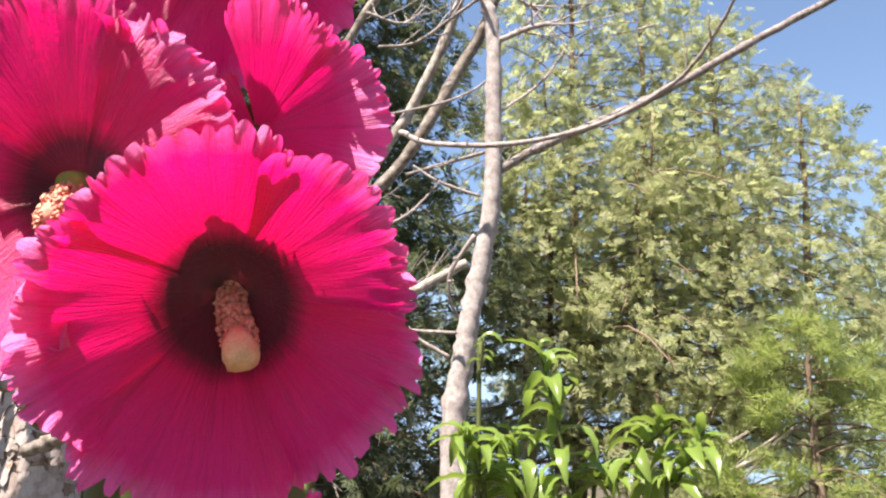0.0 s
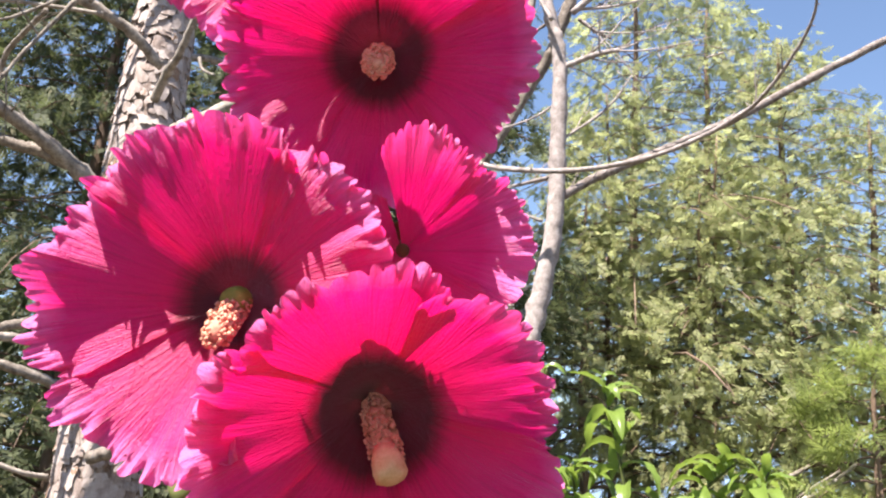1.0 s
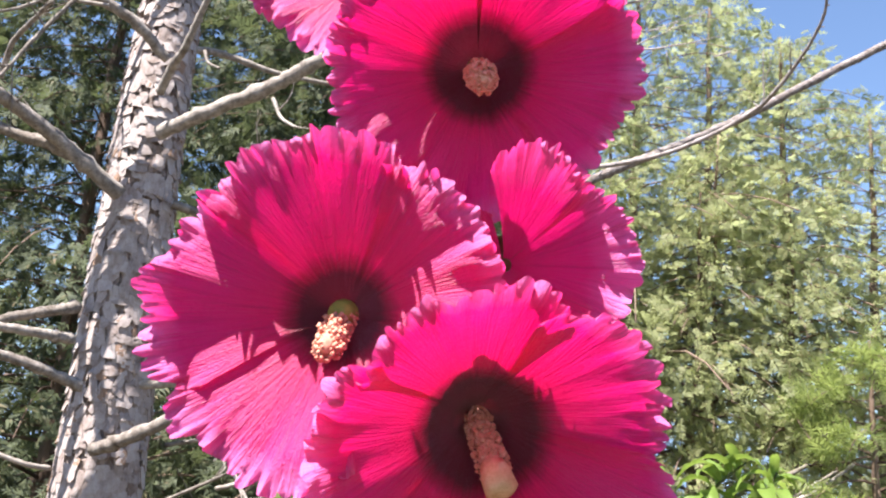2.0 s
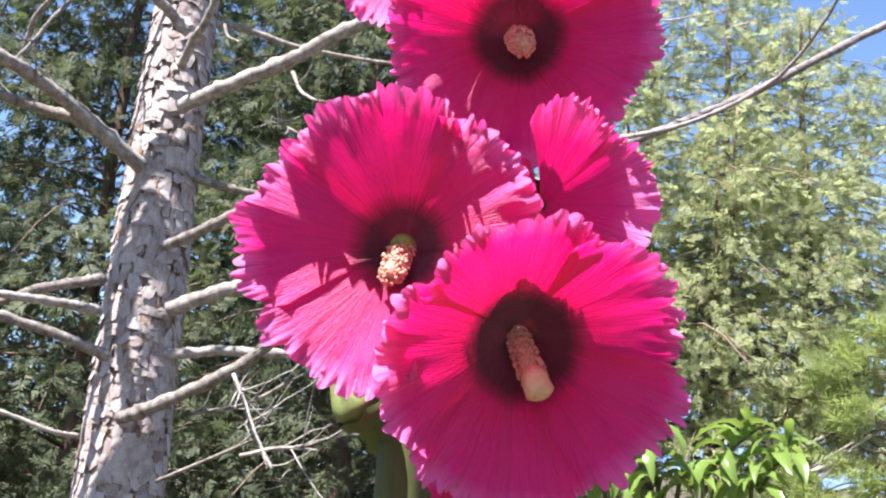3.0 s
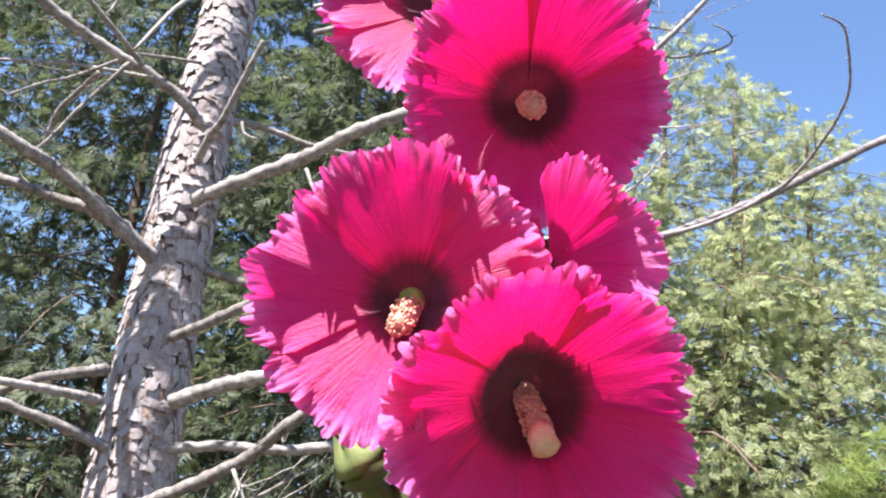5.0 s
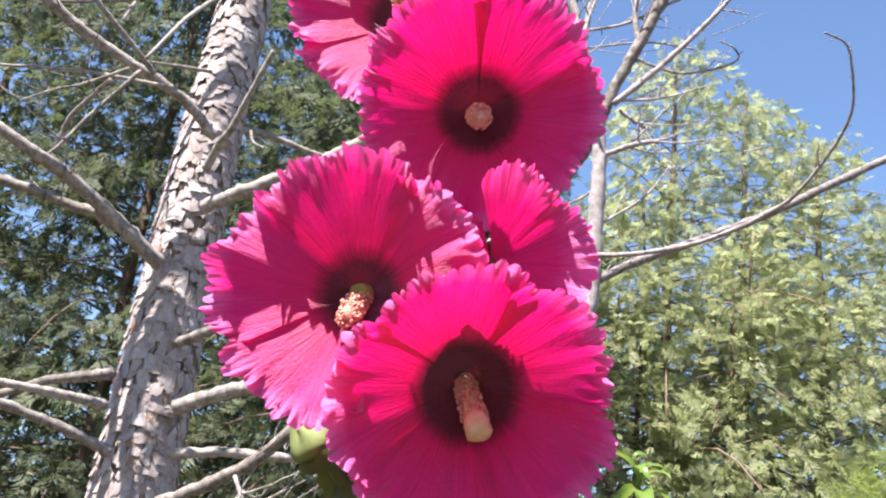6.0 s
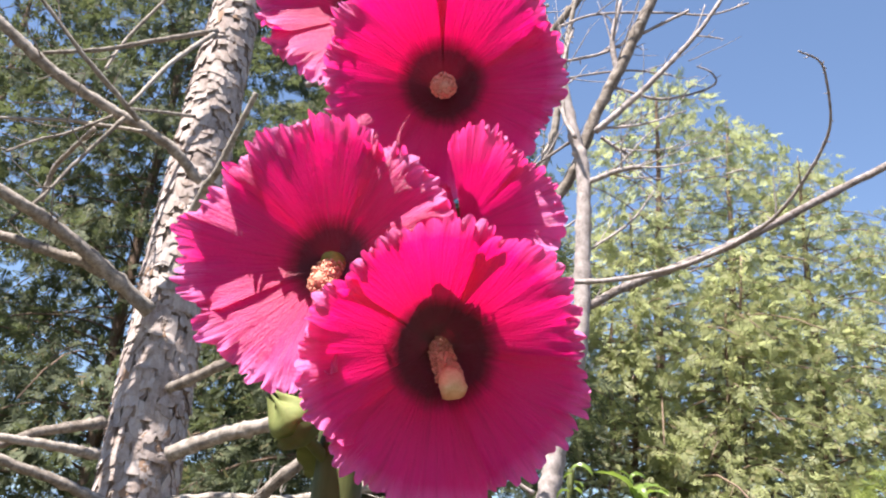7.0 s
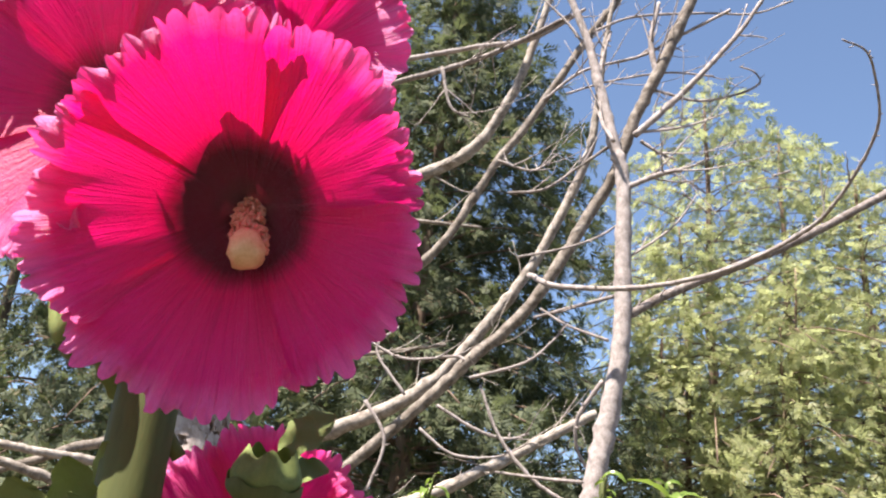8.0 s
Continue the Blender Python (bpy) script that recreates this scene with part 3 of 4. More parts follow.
branch(pine, 'limb', LIMB_BARK, [(-1.722, 4.500, 1.588, 0.0334), (-1.492, 4.433, 1.675, 0.0316), (-1.133, 4.367, 1.863, 0.0297), (-0.946, 4.300, 2.015, 0.0279), (-0.464, 4.200, 2.449, 0.0278), (-0.279, 4.171, 2.640, 0.0280), (0.007, 4.143, 2.930, 0.0281), (0.287, 4.114, 3.425, 0.0283), (0.385, 4.086, 3.609, 0.0285), (0.484, 4.057, 3.904, 0.0286), (0.586, 4.029, 4.142, 0.0287), (0.792, 4.000, 4.658, 0.0270), (0.930, 3.980, 5.060, 0.0230), (1.060, 3.960, 5.480, 0.0160), (1.150, 3.950, 5.850, 0.0090)])
branch(pine, 'limb', LIMB_BARK, [(-1.585, 4.600, 2.151, 0.0427), (-1.302, 4.550, 2.263, 0.0394), (-1.076, 4.500, 2.314, 0.0362), (-0.696, 4.400, 2.444, 0.0358), (-0.430, 4.360, 2.618, 0.0323), (-0.202, 4.320, 2.891, 0.0289), (0.026, 4.280, 3.230, 0.0255), (0.249, 4.240, 3.751, 0.0222), (0.310, 4.200, 4.115, 0.0190), (0.340, 4.180, 4.450, 0.0150), (0.400, 4.160, 4.800, 0.0110), (0.480, 4.150, 5.150, 0.0070)])
branch(pine, 'limb', LIMB_BARK, [(-1.612, 4.500, 2.462, 0.0279), (-1.433, 4.450, 2.541, 0.0262), (-1.126, 4.400, 2.724, 0.0245), (-0.524, 4.300, 3.218, 0.0220), (-0.329, 4.280, 3.519, 0.0217), (-0.196, 4.260, 3.768, 0.0213), (-0.041, 4.240, 4.000, 0.0209), (0.265, 4.220, 4.543, 0.0206), (0.415, 4.200, 4.778, 0.0202), (0.540, 4.190, 5.150, 0.0160), (0.640, 4.180, 5.520, 0.0100)])
branch(pine, 'limb', LIMB_BARK, [(-1.664, 4.550, 3.238, 0.0394), (-1.445, 4.500, 3.331, 0.0381), (-1.077, 4.450, 3.493, 0.0367), (-0.788, 4.400, 3.658, 0.0354), (-0.383, 4.400, 3.882, 0.0319), (-0.186, 4.367, 4.165, 0.0272), (-0.066, 4.333, 4.475, 0.0226), (0.028, 4.300, 4.832, 0.0181), (0.090, 4.280, 5.200, 0.0130), (0.130, 4.270, 5.550, 0.0080)])
branch(pine, 'limb', LIMB_BARK, [(-1.629, 4.700, 1.928, 0.0262), (-1.331, 4.800, 1.980, 0.0268), (-1.010, 4.900, 2.003, 0.0273), (-0.652, 5.100, 2.116, 0.0340), (-0.208, 5.200, 2.358, 0.0315), (0.099, 5.300, 2.561, 0.0289), (0.383, 5.400, 2.747, 0.0262)])
branch(pine, 'twig', LIMB_BARK, [(-1.731, 4.500, 4.659, 0.0167), (-2.036, 4.367, 4.478, 0.0144), (-2.248, 4.233, 4.314, 0.0122), (-2.519, 4.100, 4.185, 0.0102)])
branch(pine, 'twig', LIMB_BARK, [(-1.742, 4.500, 4.642, 0.0153), (-1.858, 4.250, 4.255, 0.0119), (-1.920, 4.000, 3.816, 0.0087)])
branch(pine, 'twig', LIMB_BARK, [(-2.096, 4.600, 5.020, 0.0114), (-2.217, 4.400, 4.526, 0.0095), (-2.201, 4.200, 4.162, 0.0078)])
branch(pine, 'twig', LIMB_BARK, [(-1.763, 4.500, 4.059, 0.0112), (-1.877, 4.300, 3.961, 0.0093), (-1.949, 4.100, 3.856, 0.0076)])
branch(pine, 'twig', LIMB_BARK, [(-1.977, 4.100, 3.799, 0.0114), (-2.152, 4.033, 3.471, 0.0096), (-2.226, 3.967, 3.264, 0.0078), (-2.320, 3.900, 3.097, 0.0060)])
branch(pine, 'twig', LIMB_BARK, [(-2.040, 4.100, 3.809, 0.0089), (-2.220, 4.033, 3.658, 0.0079), (-2.322, 3.967, 3.578, 0.0070), (-2.434, 3.900, 3.466, 0.0060)])
branch(pine, 'twig', LIMB_BARK, [(-2.669, 4.000, 3.709, 0.0074), (-2.440, 4.067, 3.751, 0.0088), (-2.269, 4.133, 3.786, 0.0102), (-1.885, 4.200, 3.776, 0.0117)])
branch(pine, 'twig', LIMB_BARK, [(-1.898, 4.100, 3.786, 0.0152), (-2.010, 3.975, 3.891, 0.0132), (-2.156, 3.850, 4.027, 0.0113), (-2.364, 3.725, 4.253, 0.0095), (-2.427, 3.600, 4.326, 0.0078)])
branch(pine, 'twig', LIMB_BARK, [(-1.077, 4.100, 1.807, 0.0101), (-0.995, 4.033, 1.683, 0.0092), (-0.916, 3.967, 1.549, 0.0082), (-0.815, 3.900, 1.413, 0.0072)])
branch(pine, 'twig', LIMB_BARK, [(-1.429, 4.300, 1.313, 0.0093), (-1.092, 4.150, 1.463, 0.0077), (-0.921, 4.000, 1.533, 0.0062)])
branch(pine, 'twig', LIMB_BARK, [(-1.495, 4.600, 3.752, 0.0100), (-1.452, 4.550, 3.661, 0.0077), (-1.370, 4.500, 3.608, 0.0056)])
branch(pine, 'twig', LIMB_BARK, [(-1.040, 4.400, 3.408, 0.0109), (-0.976, 4.350, 3.285, 0.0094), (-0.888, 4.300, 3.217, 0.0080)])
branch(pine, 'twig', LIMB_BARK, [(-1.169, 4.600, 3.226, 0.0085), (-1.084, 4.550, 3.164, 0.0070), (-0.999, 4.500, 3.112, 0.0056)])
branch(pine, 'twig', LIMB_BARK, [(-2.591, 4.600, 3.524, 0.0171), (-2.509, 4.500, 3.683, 0.0149), (-2.370, 4.400, 3.772, 0.0127), (-2.231, 4.300, 3.841, 0.0106)])
branch(pine, 'twig', LIMB_BARK, [(-1.155, 4.700, 1.448, 0.0116), (-0.951, 4.650, 1.502, 0.0094), (-0.750, 4.600, 1.502, 0.0071)])
branch(pine, 'twig', LIMB_BARK, [(-1.502, 4.900, 1.644, 0.0121), (-1.221, 4.950, 1.719, 0.0100), (-0.943, 5.000, 1.899, 0.0077)])


twigwork(pine, LIMB_BARK, 55, 61, (-1.2, 1.2), (1.3, 4.9))
twigwork(pine, LIMB_BARK, 22, 62, (-3.0, -1.9), (2.6, 4.9), (0.12, 0.5))
twigwork(pine, LIMB_BARK, 16, 63, (-1.5, -0.4), (1.3, 2.6), (0.12, 0.5))


# ---------------------------------------------------------------- bare tree
bare = thing("bare_tree", (0.45, 3.4, 0), "leafless small tree with pale pinkish-grey limbs and curling twigs", "tree")
branch(bare, 'trunk', PALE_BARK, [(0.24, 4.02, -0.05, 0.062), (0.27, 4.0, 0.9, 0.058), (0.250, 4.000, 1.633, 0.0529), (0.293, 4.000, 2.008, 0.0489), (0.344, 4.000, 2.294, 0.0449), (0.415, 4.000, 2.697, 0.0409), (0.424, 4.000, 3.129, 0.0369), (0.422, 4.000, 3.527, 0.0329), (0.376, 4.000, 3.743, 0.0289), (0.298, 4.000, 4.093, 0.0249), (0.237, 4.000, 4.354, 0.0208), (0.119, 4.000, 4.682, 0.0168), (0.025, 4.000, 4.960, 0.0140), (-0.070, 4.000, 5.280, 0.0105), (-0.130, 4.000, 5.560, 0.0060)])
branch(bare, 'limb', PALE_BARK, [(-1.143, 4.400, 4.409, 0.0173), (-0.772, 4.350, 4.457, 0.0154), (-0.348, 4.300, 4.516, 0.0136), (-0.047, 4.250, 4.535, 0.0118), (0.233, 4.200, 4.697, 0.0101)])
branch(bare, 'limb', PALE_BARK, [(-1.120, 4.400, 4.237, 0.0186), (-0.739, 4.350, 4.325, 0.0167), (-0.399, 4.300, 4.408, 0.0149), (-0.144, 4.250, 4.499, 0.0131), (0.157, 4.200, 4.657, 0.0114)])
branch(bare, 'limb', PALE_BARK, [(0.481, 4.020, 3.791, 0.0169), (0.685, 3.990, 3.992, 0.0150), (0.859, 3.960, 4.190, 0.0131), (0.999, 3.930, 4.365, 0.0112), (1.122, 3.900, 4.564, 0.0094)])
branch(bare, 'limb', PALE_BARK, [(0.425, 4.000, 2.837, 0.0204), (0.655, 4.040, 2.989, 0.0202), (0.969, 4.080, 3.150, 0.0199), (1.295, 4.120, 3.337, 0.0196), (1.768, 4.160, 3.639, 0.0193), (2.217, 4.200, 3.914, 0.0190)])
branch(bare, 'limb', PALE_BARK, [(-0.000, 4.000, 3.026, 0.0132), (0.130, 3.883, 2.930, 0.0122), (0.428, 3.767, 2.886, 0.0111), (0.692, 3.650, 2.897, 0.0101), (0.895, 3.533, 2.940, 0.0092), (1.088, 3.417, 3.031, 0.0083), (1.142, 3.300, 3.068, 0.0074), (1.195, 3.183, 3.144, 0.0066), (1.223, 3.067, 3.209, 0.0058), (1.214, 2.950, 3.253, 0.0050), (1.168, 2.833, 3.336, 0.0043), (1.104, 2.717, 3.343, 0.0037), (0.993, 2.600, 3.298, 0.0031)])
branch(bare, 'twig', PALE_BARK, [(0.538, 4.050, 4.091, 0.0085), (0.624, 4.045, 4.057, 0.0077), (0.799, 4.040, 4.009, 0.0069), (0.992, 4.035, 4.052, 0.0061), (1.089, 4.030, 4.114, 0.0053), (1.063, 4.025, 4.174, 0.0044), (0.994, 4.020, 4.202, 0.0036)])
branch(bare, 'twig', PALE_BARK, [(0.494, 4.020, 3.807, 0.0085), (0.721, 4.010, 3.841, 0.0060), (0.929, 4.000, 3.922, 0.0036)])
branch(bare, 'twig', PALE_BARK, [(0.422, 4.000, 3.482, 0.0144), (0.575, 3.950, 3.534, 0.0125), (0.685, 3.900, 3.541, 0.0105)])
branch(bare, 'twig', PALE_BARK, [(0.432, 4.000, 3.118, 0.0072), (0.654, 4.050, 3.315, 0.0055), (0.780, 4.100, 3.516, 0.0037)])
branch(bare, 'twig', PALE_BARK, [(-0.742, 4.070, 2.704, 0.0073), (-0.547, 4.060, 2.617, 0.0069), (-0.318, 4.050, 2.636, 0.0065), (-0.272, 4.040, 2.617, 0.0061)])
branch(bare, 'twig', PALE_BARK, [(0.026, 4.120, 2.861, 0.0074), (0.238, 4.060, 2.911, 0.0085), (0.426, 4.000, 2.951, 0.0096)])
branch(bare, 'twig', PALE_BARK, [(0.058, 4.120, 2.907, 0.0050), (0.177, 4.050, 2.809, 0.0061), (0.359, 3.980, 2.721, 0.0072)])
branch(bare, 'twig', PALE_BARK, [(-0.242, 4.030, 2.534, 0.0085), (-0.009, 4.027, 2.612, 0.0069), (0.100, 4.023, 2.702, 0.0052), (0.184, 4.020, 2.807, 0.0036)])
branch(bare, 'twig', PALE_BARK, [(-0.194, 4.050, 2.509, 0.0061), (-0.099, 4.047, 2.290, 0.0073), (0.050, 4.043, 2.116, 0.0085), (0.234, 4.040, 2.004, 0.0097)])
branch(bare, 'twig', PALE_BARK, [(-0.379, 4.050, 2.408, 0.0085), (-0.212, 4.057, 2.317, 0.0073), (-0.069, 4.063, 2.281, 0.0061), (0.032, 4.070, 2.311, 0.0049)])
branch(bare, 'twig', PALE_BARK, [(-0.447, 4.050, 2.300, 0.0073), (-0.296, 4.057, 2.200, 0.0061), (-0.110, 4.063, 2.200, 0.0049), (0.013, 4.070, 2.260, 0.0037)])
branch(bare, 'twig', PALE_BARK, [(0.338, 3.980, 2.540, 0.0096), (0.238, 4.027, 2.386, 0.0085), (0.234, 4.073, 2.271, 0.0074), (0.277, 4.120, 2.191, 0.0062)])
branch(bare, 'twig', PALE_BARK, [(-0.109, 4.110, 2.145, 0.0049), (0.081, 4.005, 2.113, 0.0066), (0.256, 3.900, 2.089, 0.0082)])
branch(bare, 'twig', PALE_BARK, [(-0.700, 4.040, 2.408, 0.0097), (-0.594, 4.030, 2.236, 0.0079), (-0.644, 4.020, 2.014, 0.0060)])
branch(bare, 'twig', PALE_BARK, [(-0.591, 4.080, 2.774, 0.0049), (-0.680, 4.065, 2.654, 0.0061), (-0.528, 4.050, 2.447, 0.0073)])
branch(bare, 'twig', PALE_BARK, [(-0.183, 4.080, 3.666, 0.0074), (-0.007, 4.080, 3.616, 0.0055), (0.114, 4.080, 3.716, 0.0037)])
branch(bare, 'twig', PALE_BARK, [(-0.123, 4.070, 3.480, 0.0073), (0.054, 4.057, 3.502, 0.0073), (0.213, 4.043, 3.620, 0.0073), (0.373, 4.030, 3.745, 0.0073)])
branch(bare, 'twig', PALE_BARK, [(-0.515, 4.110, 4.240, 0.0099), (-0.447, 4.100, 3.990, 0.0074), (-0.339, 4.090, 3.920, 0.0049)])
branch(bare, 'twig', PALE_BARK, [(0.369, 3.900, 3.683, 0.0105), (0.312, 3.970, 3.866, 0.0091), (0.315, 4.040, 4.214, 0.0077), (0.367, 4.110, 4.480, 0.0062)])
branch(bare, 'twig', PALE_BARK, [(0.030, 4.080, 4.027, 0.0074), (0.225, 4.070, 4.198, 0.0077), (0.510, 4.060, 4.286, 0.0079), (0.710, 4.050, 4.407, 0.0082), (0.969, 4.040, 4.567, 0.0085)])
branch(bare, 'twig', PALE_BARK, [(0.143, 4.090, 4.071, 0.0062), (0.370, 4.077, 4.145, 0.0057), (0.652, 4.063, 4.189, 0.0053), (0.874, 4.050, 4.162, 0.0049)])
branch(bare, 'twig', PALE_BARK, [(0.590, 4.020, 4.146, 0.0169), (0.563, 4.020, 4.346, 0.0133), (0.606, 4.020, 4.597, 0.0097)])
branch(bare, 'twig', PALE_BARK, [(0.278, 4.090, 4.463, 0.0074), (0.482, 4.085, 4.555, 0.0068), (0.832, 4.080, 4.577, 0.0061), (1.091, 4.075, 4.572, 0.0055), (1.294, 4.070, 4.652, 0.0049)])
branch(bare, 'twig', PALE_BARK, [(0.220, 4.080, 4.382, 0.0086), (0.127, 4.080, 4.525, 0.0068), (0.001, 4.080, 4.671, 0.0049)])
branch(bare, 'twig', PALE_BARK, [(0.508, 4.020, 3.760, 0.0097), (0.589, 4.020, 3.700, 0.0073), (0.669, 4.020, 3.662, 0.0048)])
branch(bare, 'twig', PALE_BARK, [(0.871, 4.020, 4.233, 0.0048), (0.990, 4.030, 4.417, 0.0042), (1.056, 4.040, 4.605, 0.0036)])
branch(bare, 'twig', PALE_BARK, [(0.999, 4.010, 4.384, 0.0048), (1.081, 4.005, 4.375, 0.0036), (1.135, 4.000, 4.359, 0.0024)])
branch(bare, 'twig', PALE_BARK, [(-0.051, 3.900, 3.070, 0.0059), (0.165, 3.950, 3.146, 0.0056), (0.324, 4.000, 3.239, 0.0052), (0.450, 4.050, 3.362, 0.0049)])
branch(bare, 'twig', PALE_BARK, [(1.193, 4.000, 3.604, 0.0048), (1.110, 4.000, 3.574, 0.0036)])


twigwork(bare, PALE_BARK, 60, 64, (-0.6, 2.0), (2.2, 4.9), (0.05, 0.22))
twigwork(bare, PALE_BARK, 45, 65, (-0.5, 0.9), (3.5, 4.9), (0.15, 0.5))


# ---------------------------------------------------------------- peach shoots
def leaf_mesh(seed):
    """A folded, arched lance leaf along +x, unit length."""
    rng = np.random.default_rng(seed)
    n, verts, faces = 11, [], []
    curl, fold, twist = rng.uniform(0.6, 1.2), rng.uniform(0.25, 0.6), rng.normal(0, 0.5)
    x, z, a = 0.0, 0.0, 0.45
    for i in range(n):
        t = i / (n - 1)
        w = 0.145 * math.sin(math.pi * min(1, 0.06 + t * 0.94)) ** 0.8 * (1 - 0.35 * t)
        tw = twist * t
        for k in (-1, -0.5, 0, 0.5, 1):
            wave = 0.016 * math.sin(t * 26 + k * 2)
            y0, z0 = k * w, abs(k) * w * fold + wave * abs(k)
            yy, zz = y0 * math.cos(tw) - z0 * math.sin(tw), y0 * math.sin(tw) + z0 * math.cos(tw)
            verts.append((x - zz * math.sin(a), yy, z + zz * math.cos(a)))
        x += math.cos(a) / (n - 1)
        z += math.sin(a) / (n - 1)
        a -= curl * 2.2 / (n - 1) * (1.5 - 1.2 * t)
    for i in range(n - 1):
        for k in range(4):
            o = i * 5 + k
            faces.append((o, o + 1, o + 6, o + 5))
    return mesh_from("leaf", verts, faces, PEACH)


PEACH_LEAVES = [leaf_mesh(100 + i) for i in range(9)]
shoot_rng = np.random.default_rng(77)


def shoot(pts, scale=1.0, m=24):
    tree = thing("peach_shoot", (pts[0][0], pts[0][1], 0), "leafy green peach shoot with long drooping leaves", "plant", "peach shoots")
    base = np.array(tree.location)
    full = [(pts[0][0], pts[0][1], 0.0, pts[0][3] * 1.6)] + list(pts)
    s = spline(full, 8)
    v, f = tube_data(s[:, :3] - base, s[:, 3], 7)
    part("stem", mesh_from("stem", v, f, STALK), tree)
    top = s[s[:, 2] > pts[0][2] - 0.05]
    for i in range(m):
        t = 1 - (i / m) ** 1.1
        q = top[min(len(top) - 1, int(t * (len(top) - 1)))]
        size = scale * 0.145 * (0.35 + 0.65 * min(1, i / 5)) * shoot_rng.uniform(0.8, 1.15)
        az = i * 2.4 + shoot_rng.normal(0, 0.5)
        m4 = Matrix.Translation(Vector(q[:3] - base)) @ Euler((shoot_rng.normal(0, 0.25), -0.65 + 0.022 * i + shoot_rng.normal(0, 0.25), az)).to_matrix().to_4x4() @ Matrix.Scale(size, 4)
        part("leaf", PEACH_LEAVES[int(shoot_rng.integers(0, 9))], tree, m=m4)


shoot([(0.465, 2.320, 1.36, 0.0063), (0.450, 2.31, 1.482, 0.0056), (0.428, 2.30, 1.612, 0.0046), (0.404, 2.30, 1.719, 0.0036), (0.384, 2.30, 1.806, 0.0024)], 1.0, 24)
shoot([(0.258, 2.350, 1.34, 0.0063), (0.241, 2.333, 1.477, 0.0051), (0.220, 2.317, 1.560, 0.0039), (0.196, 2.30, 1.612, 0.0027)])
shoot([(0.51, 2.350, 1.36, 0.0063), (0.562, 2.333, 1.480, 0.0051), (0.639, 2.317, 1.572, 0.0039), (0.706, 2.30, 1.632, 0.0027)])
shoot([(0.690, 2.350, 1.36, 0.0063), (0.715, 2.333, 1.482, 0.0051), (0.753, 2.317, 1.553, 0.0039), (0.777, 2.30, 1.612, 0.0027)])
shoot([(0.350, 2.400, 1.32, 0.0063), (0.345, 2.39, 1.45, 0.0051), (0.332, 2.38, 1.545, 0.0039), (0.320, 2.38, 1.61, 0.0027)])
shoot([(-0.182, 2.350, 1.600, 0.0062), (-0.166, 2.325, 1.740, 0.0044), (-0.152, 2.300, 1.805, 0.0027)], 0.55, 9)
shoot([(0.240, 2.350, 1.680, 0.0062), (0.244, 2.325, 1.770, 0.0044), (0.248, 2.300, 1.826, 0.0027)], 0.5, 7)


# ---------------------------------------------------------------- hollyhock
def petal_mesh(R, seed, cup=0.62, ruffle=1.0, tuck=(0.0, 0.0, 0.0), flare=0.35, eye=0.0, size=1.0, wide=1.0):
    """One broad petal round the +z axis, frilled along its rim; the throat lies at -z, the rim near z = 0."""
    rng = np.random.default_rng(seed)
    nr, nv = 44, 132
    k0 = float(rng.uniform(0, 50))
    lobes = int(rng.integers(13, 17))
    cuts = np.cumsum(rng.uniform(0.7, 1.35, lobes))
    cuts = np.concatenate([[0], cuts / cuts[-1]])
    tall = rng.uniform(0.1, 1.0, lobes)
    tips = rng.normal(0, 1, lobes)
    verts, uvs, faces = [], [], []
    for i in range(nr + 1):
        s = 1 - (1 - i / nr) ** 1.35
        for k in range(nv + 1):
            v = -1 + 2 * k / nv
            u = v * 0.5 + 0.5
            ue = min(0.9999, max(0.0, u + 0.02 * noise.noise((v * 6, s * 2, k0 + 31))))
            th = radians(36.2 + 5.4 * s) * wide * v
            li = min(lobes - 1, int(np.searchsorted(cuts, ue, side="right")) - 1)
            fr = (ue - cuts[li]) / (cuts[li + 1] - cuts[li])
            arch = math.sqrt(max(0.0, 1 - (2 * fr - 1) ** 2))
            edge = -0.13 * max(0.0, abs(v) - 0.55) ** 2 / 0.2 * s ** 2 + 0.075 * (arch * (0.55 + 0.45 * tall[li]) - 0.5) * s ** 14
            edge += 0.06 * noise.noise((v * 1.5, k0, 0)) * s ** 3 + 0.008 * noise.noise((v * 30, k0, 3)) * s ** 18
            x = (0.05 + 0.95 * s * size) * (1 + edge)
            rho = R * x
            z = R * cup * (min(1.15, x) ** 0.85 - 1.0)
            z -= R * flare * max(0.0, x - 0.6) ** 2
            wv = noise.noise((v * 1.5, s * 1.2, k0)) * 0.17 * s ** 2
            wv += noise.noise((v * 3.6, s * 2.2, k0 + 7)) * 0.13 * s ** 4
            wv += noise.noise((v * 9.0, s * 5.0, k0 + 9)) * 0.085 * s ** 9
            wv += (arch - 0.6) * tips[li] * 0.10 * s ** 20 + noise.noise((v * 20, s * 7, k0 + 5)) * 0.07 * s ** 16
            wv *= 1 - abs(v) ** 4 * (1 - s ** 8)
            z += R * ruffle * wv + R * 0.05 * v * s ** 2.2
            side = (tuck[1] + tuck[0 if v < 0 else 2]) / 2
            z -= R * (tuck[1] + (side - tuck[1]) * v * v) * s ** 2
            pull = 1 + 0.035 * ruffle * noise.noise((v * 9, s * 4, k0 + 20)) * s ** 7
            verts.append((rho * pull * math.cos(th), rho * pull * math.sin(th), z))
            uvs.append((u + seed * 0.37 % 7, max(min(x, 0.07), x - eye * (1 - x))))
    w = nv + 1
    for i in range(nr):
        for k in range(nv):
            o = i * w + k
            faces.append((o, o + 1, o + w + 1, o + w))
    return mesh_from("petal", verts, faces, PETAL, True, uvs)


